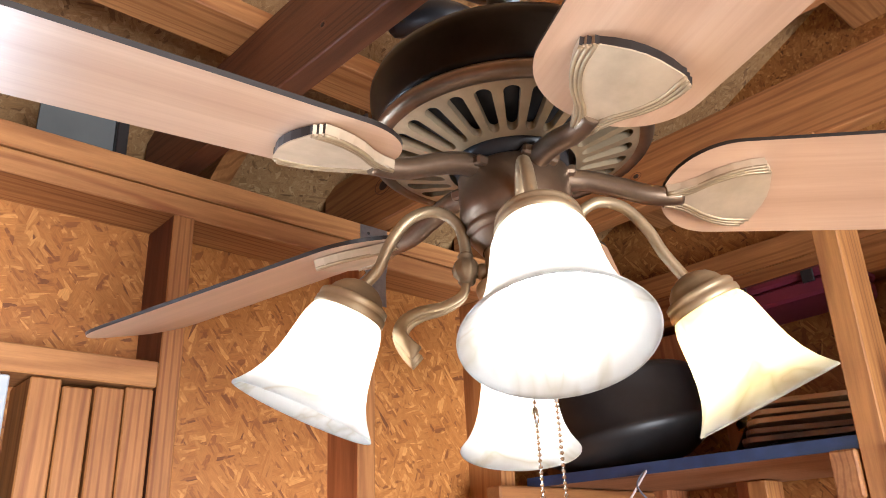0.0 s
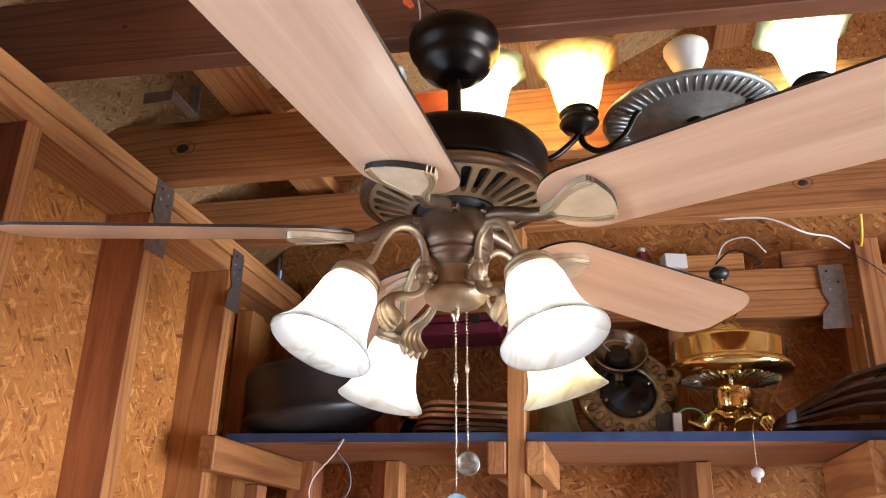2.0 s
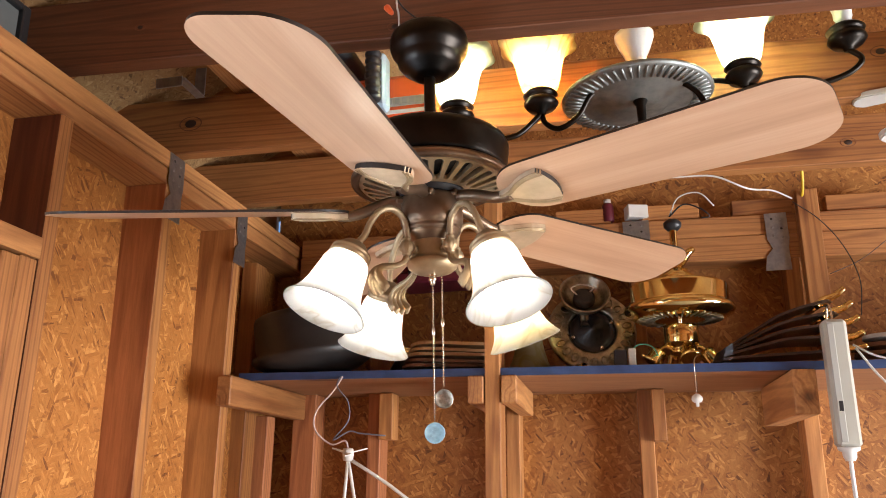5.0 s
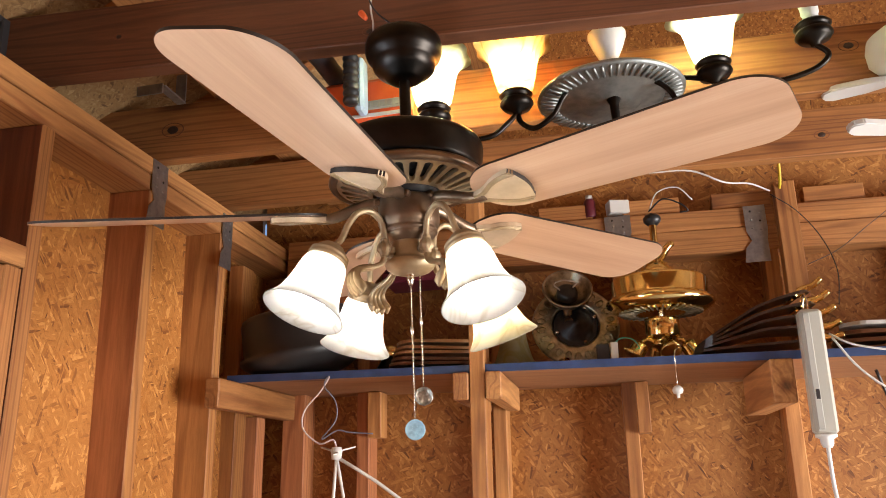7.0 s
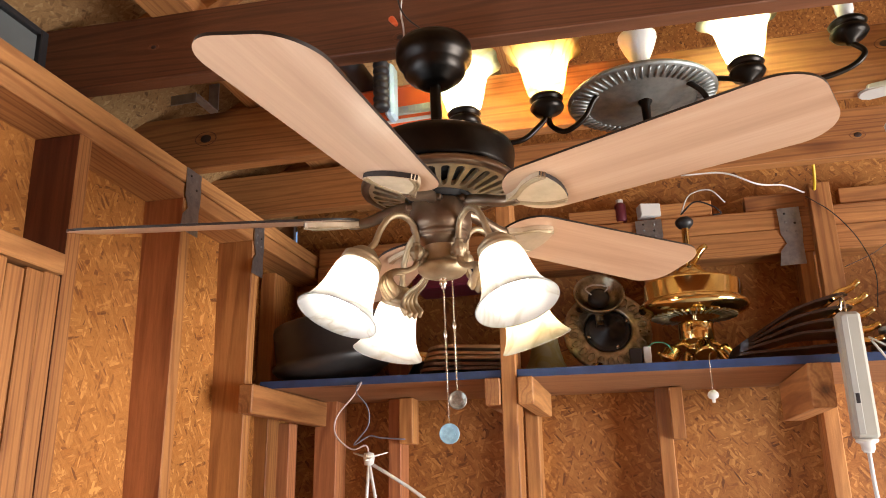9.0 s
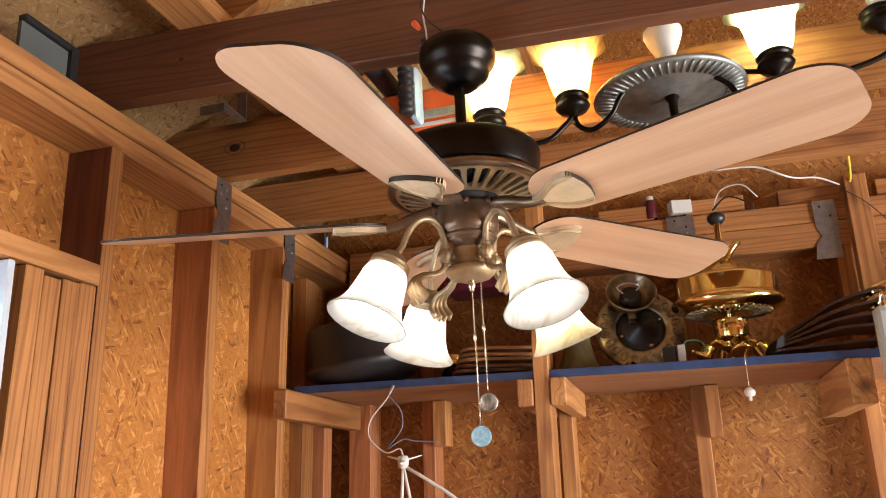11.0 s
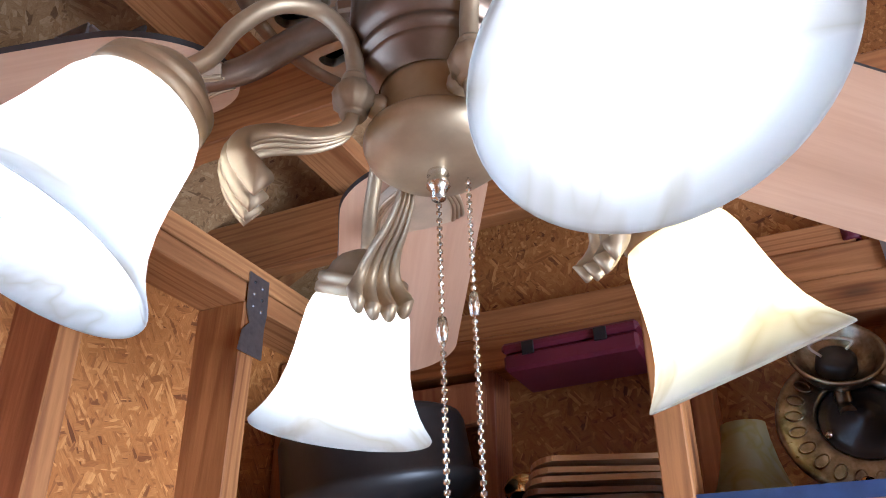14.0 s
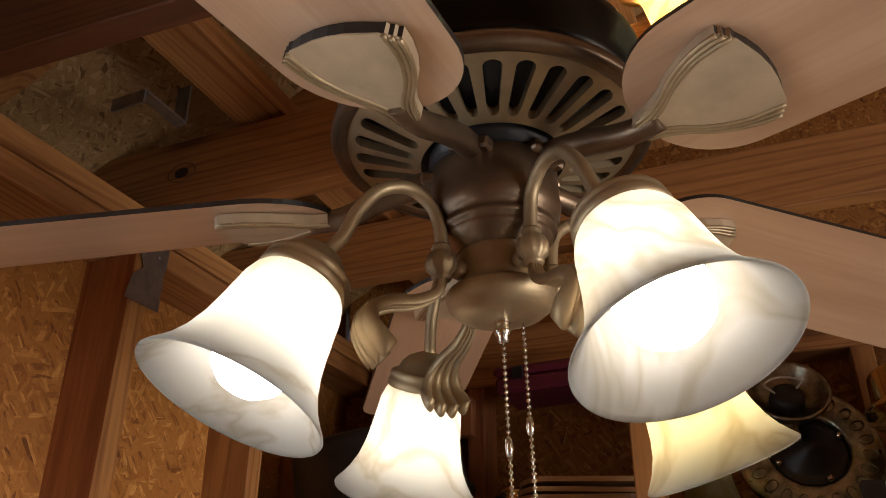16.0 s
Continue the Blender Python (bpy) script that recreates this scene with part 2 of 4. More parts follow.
# ---- mesh helpers ----
def box(bm, lo, hi, bevel=0.0):
    r = bmesh.ops.create_cube(bm, size=1.0)
    vs = r["verts"]
    bmesh.ops.scale(bm, vec=[hi[i] - lo[i] for i in range(3)], verts=vs)
    bmesh.ops.translate(bm, vec=[(hi[i] + lo[i]) / 2 for i in range(3)], verts=vs)
    if bevel:
        es = list({e for v in vs for e in v.link_edges})
        bmesh.ops.bevel(bm, geom=es, offset=bevel, segments=1, affect="EDGES")
    return bm


def lathe(bm, profile, n=32, m=None, closed=False):
    """Turn (r, z) pairs about the z axis."""
    rings = []
    for r, z in profile:
        if r < 1e-5:
            rings.append([bm.verts.new((0, 0, z))])
        else:
            rings.append([bm.verts.new((r * math.cos(2 * math.pi * i / n), r * math.sin(2 * math.pi * i / n), z)) for i in range(n)])
    pairs = list(zip(rings, rings[1:]))
    if closed:
        pairs.append((rings[-1], rings[0]))
    for a, b in pairs:
        for i in range(n):
            j = (i + 1) % n
            if len(a) == 1 and len(b) > 1:
                f = (a[0], b[j], b[i])
            elif len(b) == 1 and len(a) > 1:
                f = (a[i], a[j], b[0])
            elif len(a) > 1:
                f = (a[i], a[j], b[j], b[i])
            else:
                continue
            bm.faces.new(f).smooth = True
    vs = [v for r in rings for v in r]
    if m is not None:
        bmesh.ops.transform(bm, matrix=m, verts=vs)
    return bm


def smooth_line(points, steps=6):
    """A smooth curve through the points."""
    p = [Vector(q) for q in points]
    p = [2 * p[0] - p[1]] + p + [2 * p[-1] - p[-2]]
    out = []
    for i in range(1, len(p) - 2):
        for k in range(steps):
            t = k / steps
            a, b, c, d = p[i - 1:i + 3]
            out.append(0.5 * (2 * b + (c - a) * t + (2 * a - 5 * b + 4 * c - d) * t * t + (3 * b - a - 3 * c + d) * t ** 3))
    return out + [p[-2]]


def tube(bm, points, radius, n=8, steps=6):
    """A round bar along a smooth curve; radius a number or one for each end."""
    line = smooth_line(points, steps)
    r0, r1 = radius if isinstance(radius, tuple) else (radius, radius)
    rings, up = [], Vector((0.123, 0.31, 0.94))
    for i, q in enumerate(line):
        d = (line[min(i + 1, len(line) - 1)] - line[max(i - 1, 0)]).normalized()
        side = d.cross(up)
        side = side.normalized() if side.length > 1e-4 else d.orthogonal().normalized()
        up = side.cross(d).normalized()
        r = r0 + (r1 - r0) * i / (len(line) - 1)
        rings.append([bm.verts.new(q + r * (math.cos(2 * math.pi * k / n) * side + math.sin(2 * math.pi * k / n) * up)) for k in range(n)])
    for a, b in zip(rings, rings[1:]):
        for k in range(n):
            bm.faces.new((a[k], a[(k + 1) % n], b[(k + 1) % n], b[k])).smooth = True
    bm.faces.new(rings[0][::-1])
    bm.faces.new(rings[-1])
    return bm


def ball(bm, c, r, seg=12, squash=1.0):
    q = bmesh.ops.create_uvsphere(bm, u_segments=seg, v_segments=max(6, seg * 2 // 3), radius=r)
    bmesh.ops.scale(bm, vec=(1, 1, squash), verts=q["verts"])
    bmesh.ops.translate(bm, vec=c, verts=q["verts"])
    for v in q["verts"]:
        for f in v.link_faces:
            f.smooth = True
    return bm


def plate(bm, outline, z0, z1):
    """A flat plate with the outline given (x, y), from z0 to z1."""
    lo = [bm.verts.new((x, y, z0)) for x, y in outline]
    hi = [bm.verts.new((x, y, z1)) for x, y in outline]
    n = len(outline)
    bm.faces.new(lo[::-1])
    bm.faces.new(hi)
    for i in range(n):
        bm.faces.new((lo[i], lo[(i + 1) % n], hi[(i + 1) % n], hi[i]))
    return bm


ALL = []             # top-level things, in the order in which they are made
LEAN = pose(0, 0, 2, 1.5) @ pose(0, 0, -2)   # the shelf wall and joists are this much out of level


def settle(start):
    """Bring the things made since start out of level with the shelf wall."""
    for ob in ALL[start:]:
        ob.matrix_basis = LEAN @ ob.matrix_basis


def part(name, bm, material, parent=None, label=""):
    me = bpy.data.meshes.new(name)
    bmesh.ops.recalc_face_normals(bm, faces=bm.faces)
    bm.to_mesh(me)
    bm.free()
    for mm in material if isinstance(material, (list, tuple)) else [material]:
        me.materials.append(mm)
    ob = new(name, me)
    if parent is not None:
        ob.parent = parent
    if label:
        ob["label"] = label
    return ob


def thing(name, label, category, m=None, group="", kind=""):
    ob = tagged(new(name), label, category, group, kind)
    if m is not None:
        ob.matrix_basis = m
    ALL.append(ob)
    return ob


def beam(name, lo, hi, material, label, category="timber", bevel=0.002, kind="structure", group=""):
    """A straight timber, its mesh centred on the object's origin."""
    c = [(a + b) / 2 for a, b in zip(lo, hi)]
    bm = box(bmesh.new(), [a - k for a, k in zip(lo, c)], [b - k for b, k in zip(hi, c)], bevel)
    ob = part(name, bm, material)
    ob.location = c
    ALL.append(ob)
    return tagged(ob, label, category, group, kind)


# ---- structure ----
WL = 0.66            # room face of the studs in the side wall
SL = 0.762           # face of its sheathing
WB = 1.05            # room face of the studs in the shelf wall
SB = 1.135           # face of its sheathing
PLATE = 2.42         # top of the wall plates


def structure(name, lo, hi, material, label, category, bevel=0.0):
    return beam(name, lo, hi, material, label, category, bevel)


structure("floor", (X0, Y0, -0.1), (SB + 0.1, SL + 0.1, 0.0), concrete, "grey concrete garage floor", "floor")
# side wall with a window opening
WX0, WX1, WZ0, WZ1 = -1.25, -0.262, 0.95, 2.045
structure("wall_north_1", (X0, SL, 0), (WX0, SL + 0.02, 2.40), osb_left, "bare orange strand board wall sheathing", "wall")
structure("wall_north_2", (WX1, SL, 0), (SB + 0.02, SL + 0.02, 2.40), osb_left, "bare orange strand board wall sheathing", "wall")
structure("wall_north_3", (WX0, SL, 0), (WX1, SL + 0.02, WZ0), osb_left, "bare orange strand board wall below the window", "wall")
structure("wall_north_4", (WX0, SL, WZ1), (WX1, SL + 0.02, 2.40), osb_left, "bare orange strand board wall above the window", "wall")
structure("wall_east", (SB, Y0, 0), (SB + 0.02, SL, 2.6), osb_back, "bare orange strand board wall behind the shelf", "wall")
FILL_X0, FILL_X1, FILL_Z = -1.5, 0.6, 2.05   # unseen opening beside the camera, added for the fill lamp
structure("wall_south_1", (X0, Y0 - 0.02, 0), (FILL_X0, Y0, 4.2), osb_left, "bare strand board wall", "wall")
structure("wall_south_2", (FILL_X1, Y0 - 0.02, 0), (SB + 0.02, Y0, 4.2), osb_left, "bare strand board wall", "wall")
structure("wall_south_3", (FILL_X0, Y0 - 0.02, FILL_Z), (FILL_X1, Y0, 4.2), osb_left, "bare strand board wall over the opening added for the fill lamp", "wall")
structure("wall_west", (X0 - 0.02, Y0, 0), (X0, SL, 4.2), osb_back, "bare strand board wall", "wall")


def stud(x, y, z0, z1, along="x", w=0.038, material=None, label="bare softwood wall stud", edge=None):
    """A wall stud; edge: paler wood put on its narrow room face, as if lit."""
    if along == "x":
        ob = beam("wall_stud", (x, WL, z0), (x + w, SL, z1), material or stud_wood, label, "stud")
    else:
        ob = beam("wall_stud", (WB, y, z0), (SB, y + w, z1), material or stud_wood, label, "stud")
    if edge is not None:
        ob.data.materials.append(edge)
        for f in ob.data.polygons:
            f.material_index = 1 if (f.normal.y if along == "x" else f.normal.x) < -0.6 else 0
    return ob


# side wall framing, as much out of plumb as the shelf wall
start = len(ALL)
beam("top_plate", (X0, WL, 2.382), (SB, SL + 0.02, PLATE), beam_x_wood, "sawn softwood upper top plate with nail holes", "plate")
beam("top_plate", (X0, WL + 0.003, 2.343), (SB, SL, 2.380), beam_x_wood, "sawn softwood lower top plate under the joists", "plate")
# Shade on this stud's sides is in their colour; the edge stays pale.
stud(-0.066, 0, 0, 2.343, w=0.034, material=shaded_wood, label="wall stud with sides darkened for shade and a paler lit edge", edge=stud_wood)
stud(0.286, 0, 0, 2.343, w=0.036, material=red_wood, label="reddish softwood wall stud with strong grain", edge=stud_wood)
stud(0.625, 0, 0, 2.343, material=stud_wood, label="softwood wall stud near the corner")
beam("window_header", (WX0 - 0.1, WL - 0.004, 2.068), (-0.068, SL, 2.106), beam_x_wood, "reddish board across the top of the window opening", "header")
for k in range(4):
    x = -0.0675 - 0.0415 * (k + 1)
    beam("jack_stud", (x, WL - 0.001 * (k % 2), 0), (x + 0.039 - 0.001 * (k == 2), SL, 2.066 - 0.004 * (k % 3)), stud_wood, "one of four narrow pine boards beside the window", "stud", group="boards beside the window")
for ob in ALL[start:]:
    ob.matrix_basis = pose(0, 0.66, 2.38, 1.4) @ pose(0, -0.66, -2.38) @ ob.matrix_basis

# shelf wall framing and joists, all a little out of level
start = len(ALL)
beam("top_plate", (WB, Y0, 2.362), (SB, WL - 0.002, PLATE), beam_y_wood, "sawn softwood upper plate over the shelf wall", "plate")
beam("top_plate", (WB - 0.004, Y0, 2.29), (SB, WL - 0.002, 2.36), beam_y_wood, "sawn softwood lower plate over the shelf wall", "plate")
for y in (0.384, -0.02, -0.382, -0.80, -1.21, -1.62, -2.03, -2.44, -2.85):
    stud(0, y, 0.01, 2.29, "y", material=red_wood if y > 0.3 else stud_wood, label="softwood stud of the shelf wall")
stud(0, 0.585, 0.01, 2.29, "y", 0.07, material=red_wood, label="dark reddish corner stud of the shelf wall")
knot_wood = painted("knot_wood", (0.035, 0.016, 0.010), 0.6, 0.5, 90.0)
KNOTS = {0.332: ((0.655, 2.490, 0.016), (-0.83, 2.51, 0.011), (-0.62, 2.455, 0.007)), 0.70: ((0.33, 2.49, 0.007), (-0.63, 2.49, 0.012), (-0.86, 2.475, 0.010)), -0.027: ((0.55, 2.50, 0.006), (0.30, 2.475, 0.005), (0.06, 2.452, 0.008), (-0.08, 2.53, 0.006), (-0.42, 2.52, 0.007))}
# The fan's joist has the shade of its front face in its wood colour.
for x, z, h, m2, lab in ((-0.027, 2.430, 0.14, shade_joist, "brown ceiling joist that carries the fan, darkened for its shaded face"), (0.332, 2.416, 0.14, beam_y_wood, "knotty softwood ceiling joist"), (0.70, 2.424, 0.122, beam_y_wood, "softwood ceiling joist near the shelf wall"), (-0.85, 2.43, 0.14, shade_joist, "ceiling joist in the shade-darkened brown wood"), (-1.26, 2.43, 0.14, beam_y_wood, "softwood ceiling joist"), (-1.67, 2.43, 0.14, beam_y_wood, "softwood ceiling joist"), (-2.08, 2.43, 0.14, beam_y_wood, "softwood ceiling joist")):
    j = beam("ceiling_joist", (x, Y0, z), (x + 0.038, SL + 0.1, z + h), m2, lab, "joist")
    for ky, kz, kr in KNOTS.get(x, ()):
        c = (x + 0.019, (Y0 + SL + 0.1) / 2, z + h / 2)
        turned = Matrix(((0, 0, -1, x - c[0]), (1, 0, 0, ky - c[1]), (0, 1, 0, kz - c[2]), (0, 0, 0, 1)))
        knot = part("knot", lathe(bmesh.new(), [(0.0, 0.0012), (kr * 0.5, 0.0015), (kr * 0.8, 0.0008), (kr, -0.001)], 18, turned @ Matrix.Diagonal((1.0, 0.72, 1, 1))), knot_wood, j, "dark round knot")
        tube_ring = lathe(bmesh.new(), [(kr * 1.25, -0.001), (kr * 1.32, 0.0006), (kr * 1.42, 0.0006), (kr * 1.5, -0.001)], 22, turned @ Matrix.Diagonal((1.25, 0.8, 1, 1)))
        part("knot_ring", tube_ring, shade_joist, knot)
    if x == -0.027:
        j.matrix_basis = pose(0, 0, 0, 0, 0, 2.0) @ j.matrix_basis
settle(start)

# ---- roof over the joists ----
def slab(name, pts, material, label, category, thick=0.015):
    bm = bmesh.new()
    lo = [bm.verts.new(p) for p in pts]
    hi = [bm.verts.new((p[0], p[1], p[2] + thick)) for p in pts]
    n = len(pts)
    bm.faces.new(lo[::-1])
    bm.faces.new(hi)
    for i in range(n):
        bm.faces.new((lo[i], lo[(i + 1) % n], hi[(i + 1) % n], hi[i]))
    return tagged(part(name, bm, material), label, category, "", "structure")


RISE = 0.50
ROOF_Z = 2.60        # underside of the roof boards over the side wall


def roof_z(y):
    return ROOF_Z + RISE * (SL - y)


slab("ceiling", [(X0 - 0.02, SL + 0.46, roof_z(SL + 0.46)), (SB + 0.1, SL + 0.46, roof_z(SL + 0.46)), (SB + 0.1, -1.4, roof_z(-1.4)), (X0, -1.4, roof_z(-1.4))], osb_roof, "strand board roof deck with printed marks", "roof deck")
slab("ceiling", [(X0, -1.4, roof_z(-1.4)), (SB + 0.1, -1.4, roof_z(-1.4)), (SB + 0.1, Y0, 2.66), (X0, Y0, 2.66)], osb_roof, "strand board roof deck", "roof deck")
structure("soffit", (X0 - 0.02, SL + 0.024, 2.352), (SB + 0.1, SL + 0.48, 2.372), plywood, "plain plywood soffit under the eave", "soffit")
for x in (X0 - 0.02, SB + 0.022):
    structure("eave_end", (x, SL + 0.024, 2.374), (x + 0.018, SL + 0.42, 2.60), plywood, "plain board closing the end of the eave", "board")
tagged(part("gable", plate(bmesh.new(), [(Y0, 2.6), (SL, 2.6), (-1.4, roof_z(-1.4))], 0, 0.02), osb_back), "strand board gable above the shelf wall", "gable", "", "structure").matrix_basis = Matrix(((0, 0, 1, SB), (1, 0, 0, 0), (0, 1, 0, 0), (0, 0, 0, 1)))


def rafter(x):
    bm = bmesh.new()
    for a, b in (((SL + 0.36), -1.4),):
        vs = []
        for xx in (x, x + 0.038):
            for y, dz in ((a, -0.09), (a, -0.002), (b, -0.002), (b, -0.09)):
                vs.append(bm.verts.new((xx, y, roof_z(y) + dz)))
        for f in ((0, 1, 2, 3), (7, 6, 5, 4), (0, 4, 5, 1), (1, 5, 6, 2), (2, 6, 7, 3), (3, 7, 4, 0)):
            bm.faces.new([vs[i] for i in f])
    tagged(part("rafter", bm, beam_y_wood), "sloping softwood rafter under the roof boards", "rafter", "", "structure")


for x in (-0.76, 0.045, 0.46, 0.85, -1.6):
    rafter(x)
for y in (0.50, -0.05, -0.62):
    beam("roof_purlin", (X0, y - 0.045, roof_z(y) - 0.15), (SB, y + 0.045, roof_z(y) - 0.112), beam_x_wood, "softwood brace running under the rafters", "purlin")


# ---- ceiling fan ----
FAN = thing("ceiling_fan", "five-bladed bronze ceiling fan with a four-shade light kit", "ceiling fan", pose(-0.022, -0.011, 0))
part("canopy", lathe(bmesh.new(), [(0.0, 2.430), (0.060, 2.430), (0.0655, 2.424), (0.0675, 2.414), (0.0672, 2.402), (0.064, 2.393), (0.0575, 2.386), (0.0555, 2.381), (0.0535, 2.372), (0.047, 2.364), (0.034, 2.356), (0.031, 2.352), (0.022, 2.348), (0.0105, 2.347)], 48), black_bronze, FAN, "dark bronze canopy under the joist")
part("downrod", lathe(bmesh.new(), [(0.0098, 2.36), (0.0098, 2.22)], 20), black_bronze, FAN)
part("motor_cover", lathe(bmesh.new(), [(0.0, 2.231), (0.02, 2.231), (0.09, 2.229), (0.118, 2.2265), (0.1255, 2.222), (0.1285, 2.215), (0.1285, 2.208), (0.1262, 2.192), (0.1240, 2.176), (0.1215, 2.170), (0.110, 2.168)], 72), black_bronze, FAN, "smooth dark bronze motor cover")
part("motor_housing", lathe(bmesh.new(), [(0.118, 2.170), (0.1235, 2.1685), (0.1275, 2.1655), (0.1300, 2.161), (0.1305, 2.157), (0.1285, 2.1535), (0.124, 2.1525), (0.1185, 2.1525), (0.1165, 2.1545)], 72), bronze, FAN, "brown bronze motor housing rim")


def vent_ring():
    """The slotted underside of the motor housing."""
    bm = bmesh.new()
    n, sub = 28, 9
    r_in, r_out = 0.058, 0.1175
    half = 0.30 * 2 * math.pi / n

    def zz(r):
        return 2.1375 + (r - r_in) / (r_out - r_in) * 0.0165

    cols = []
    for k in range(n):
        for c in range(sub):
            q = -math.cos(math.pi * c / (sub - 1))
            a = 2 * math.pi * (k + 0.5) / n + half * q
            e = 0.0055 * math.sqrt(max(0.0, 1 - q * q))
            cols.append([bm.verts.new((r * math.cos(a), r * math.sin(a), zz(r))) for r in (r_in, 0.0695 - e, 0.1055 + e, r_out)])
    for k in range(n * sub):
        p, q = cols[k], cols[(k + 1) % (n * sub)]
        for i in (0, 1, 2):
            if i != 1 or k % sub == sub - 1:
                bm.faces.new((p[i], q[i], q[i + 1], p[i + 1]))
    ex = bmesh.ops.extrude_face_region(bm, geom=bm.faces[:])
    bmesh.ops.translate(bm, vec=(0, 0, 0.008), verts=[v for v in ex["geom"] if isinstance(v, bmesh.types.BMVert)])
    return bm


part("vent_ring", vent_ring(), gilt, FAN, "bronze ring with radial cooling slots")
part("motor_core", lathe(bmesh.new(), [(0.0, 2.205), (0.108, 2.205), (0.108, 2.172), (0.06, 2.158), (0.0, 2.156)], 40), black_plastic, FAN)
part("flywheel", lathe(bmesh.new(), [(0.0, 2.156), (0.050, 2.156), (0.052, 2.151), (0.0515, 2.131), (0.0, 2.131)], 40), black_plastic, FAN)
part("switch_housing", lathe(bmesh.new(), [(0.0, 2.1285), (0.048, 2.1285), (0.0502, 2.1265), (0.0502, 2.100), (0.0508, 2.094), (0.0500, 2.087), (0.0470, 2.081), (0.0450, 2.0795), (0.0455, 2.0765), (0.0465, 2.0740), (0.0455, 2.0712), (0.0420, 2.0700), (0.0425, 2.0680), (0.0415, 2.0655), (0.0375, 2.0610), (0.0345, 2.0565), (0.0325, 2.0545)], 56), bronze, FAN, "turned bronze switch housing")
part("light_kit_cup", lathe(bmesh.new(), [(0.0318, 2.0565), (0.0312, 2.0540), (0.0312, 2.0330), (0.0325, 2.0285), (0.0355, 2.0260), (0.0395, 2.0245), (0.0405, 2.0225), (0.0405, 2.0190), (0.0385, 2.0135), (0.0320, 2.0080), (0.0210, 2.0045), (0.0085, 2.0035), (0.0, 2.0035)], 56), gilt, FAN, "satin bronze bowl under the light kit")
fin = part("finial", lathe(bmesh.new(), [(0.0055, 2.0045), (0.0062, 2.0015), (0.0048, 1.9995), (0.0062, 1.9975), (0.0066, 1.9945), (0.0050, 1.9920), (0.0040, 1.9905), (0.0040, 1.9865), (0.0, 1.986)], 18), chrome, FAN)


def chain(name, x, y, z0, z1):
    bm = bmesh.new()
    n = int((z0 - z1) / 0.0046)
    for i in range(n):
        q = bmesh.ops.create_icosphere(bm, subdivisions=1, radius=0.00185)
        bmesh.ops.translate(bm, vec=(x, y, z0 - i * 0.0046), verts=q["verts"])
    tube(bm, [(x, y, z0), (x, y, z1)], 0.0006, 4, 1)
    return part(name, bm, chrome, FAN, "beaded nickel pull chain")


def medallion(x, y, z, r, col):
    bm = bmesh.new()
    lathe(bm, [(0, -0.0015), (r * 0.85, -0.0015), (r * 0.9, -0.0025), (r, -0.0022), (r, 0.0022), (r * 0.9, 0.0025), (r * 0.85, 0.0015), (0, 0.0015)], 24)
    for k in range(5):
        a = 2 * math.pi * k / 5
        box(bm, (0.2 * r * math.cos(a) - 0.0015 + 0.25 * r * math.cos(a), 0.45 * r * math.sin(a) - 0.002, -0.0028), (0.45 * r * math.cos(a) + 0.002, 0.45 * r * math.sin(a) + 0.002, 0.0028))
    ob = part("pull_medallion", bm, col, FAN, "small round embossed metal pull tag")
    ob.matrix_basis = pose(x, y, z, 90, 0, -80)


pale_blue = painted("pale_blue_enamel", (0.26, 0.40, 0.46), 0.35, 0.3, 120.0)
tag_metal = metal("dull_nickel", (0.42, 0.40, 0.35), (0.2, 0.19, 0.16), 0.4, 150.0)
chain("pull_chain", 0.0, 0.0, 1.987, 1.776)
medallion(0.0, 0.0, 1.760, 0.0155, pale_blue)
chain("pull_chain", 0.013, -0.012, 2.006, 1.826)
medallion(0.013, -0.012, 1.811, 0.0145, tag_metal)
for x, y, z in ((0.0, 0.0, 1.912), (0.013, -0.012, 1.928)):
    part("chain_link", lathe(bmesh.new(), [(0.0, 0.007), (0.0022, 0.006), (0.003, 0.0), (0.0022, -0.006), (0.0, -0.007)], 10, pose(x, y, z)), chrome, FAN)


def blade_outline():
    """Half widths along the blade, root to tip, with rounded ends."""
    pts = []
    r0, r1 = 0.1328, 0.6012
    top = []
    for k in range(13):
        a = math.pi / 2 * k / 12
        top.append((r0 + 0.06 * (1 - math.cos(a)), 0.0619 * math.sin(a)))
    w = 0.0744
    for k in range(13):
        a = math.pi / 2 * (1 - k / 12)
        top.append((r1 - 0.06 + 0.06 * math.cos(a), w - 0.05 + 0.05 * math.sin(a)))
    pts = top + [(x, -y) for x, y in reversed(top) if y > 1e-6]
    return pts


IRON_SIDE = [(0.134, 0.010), (0.146, 0.013), (0.159, 0.0195), (0.172, 0.029), (0.186, 0.0362), (0.200, 0.0405), (0.212, 0.0420)]


def iron_outline():
    steps = [(0.2125, 0.0388), (0.2150, 0.0382), (0.2153, 0.0348), (0.2180, 0.0340), (0.2183, 0.0305)]
    arc = [(0.2215, 0.022), (0.2240, 0.011), (0.2248, 0.0)]
    half = IRON_SIDE + steps + arc
    return half + [(x, -y) for x, y in reversed(half[:-1])]


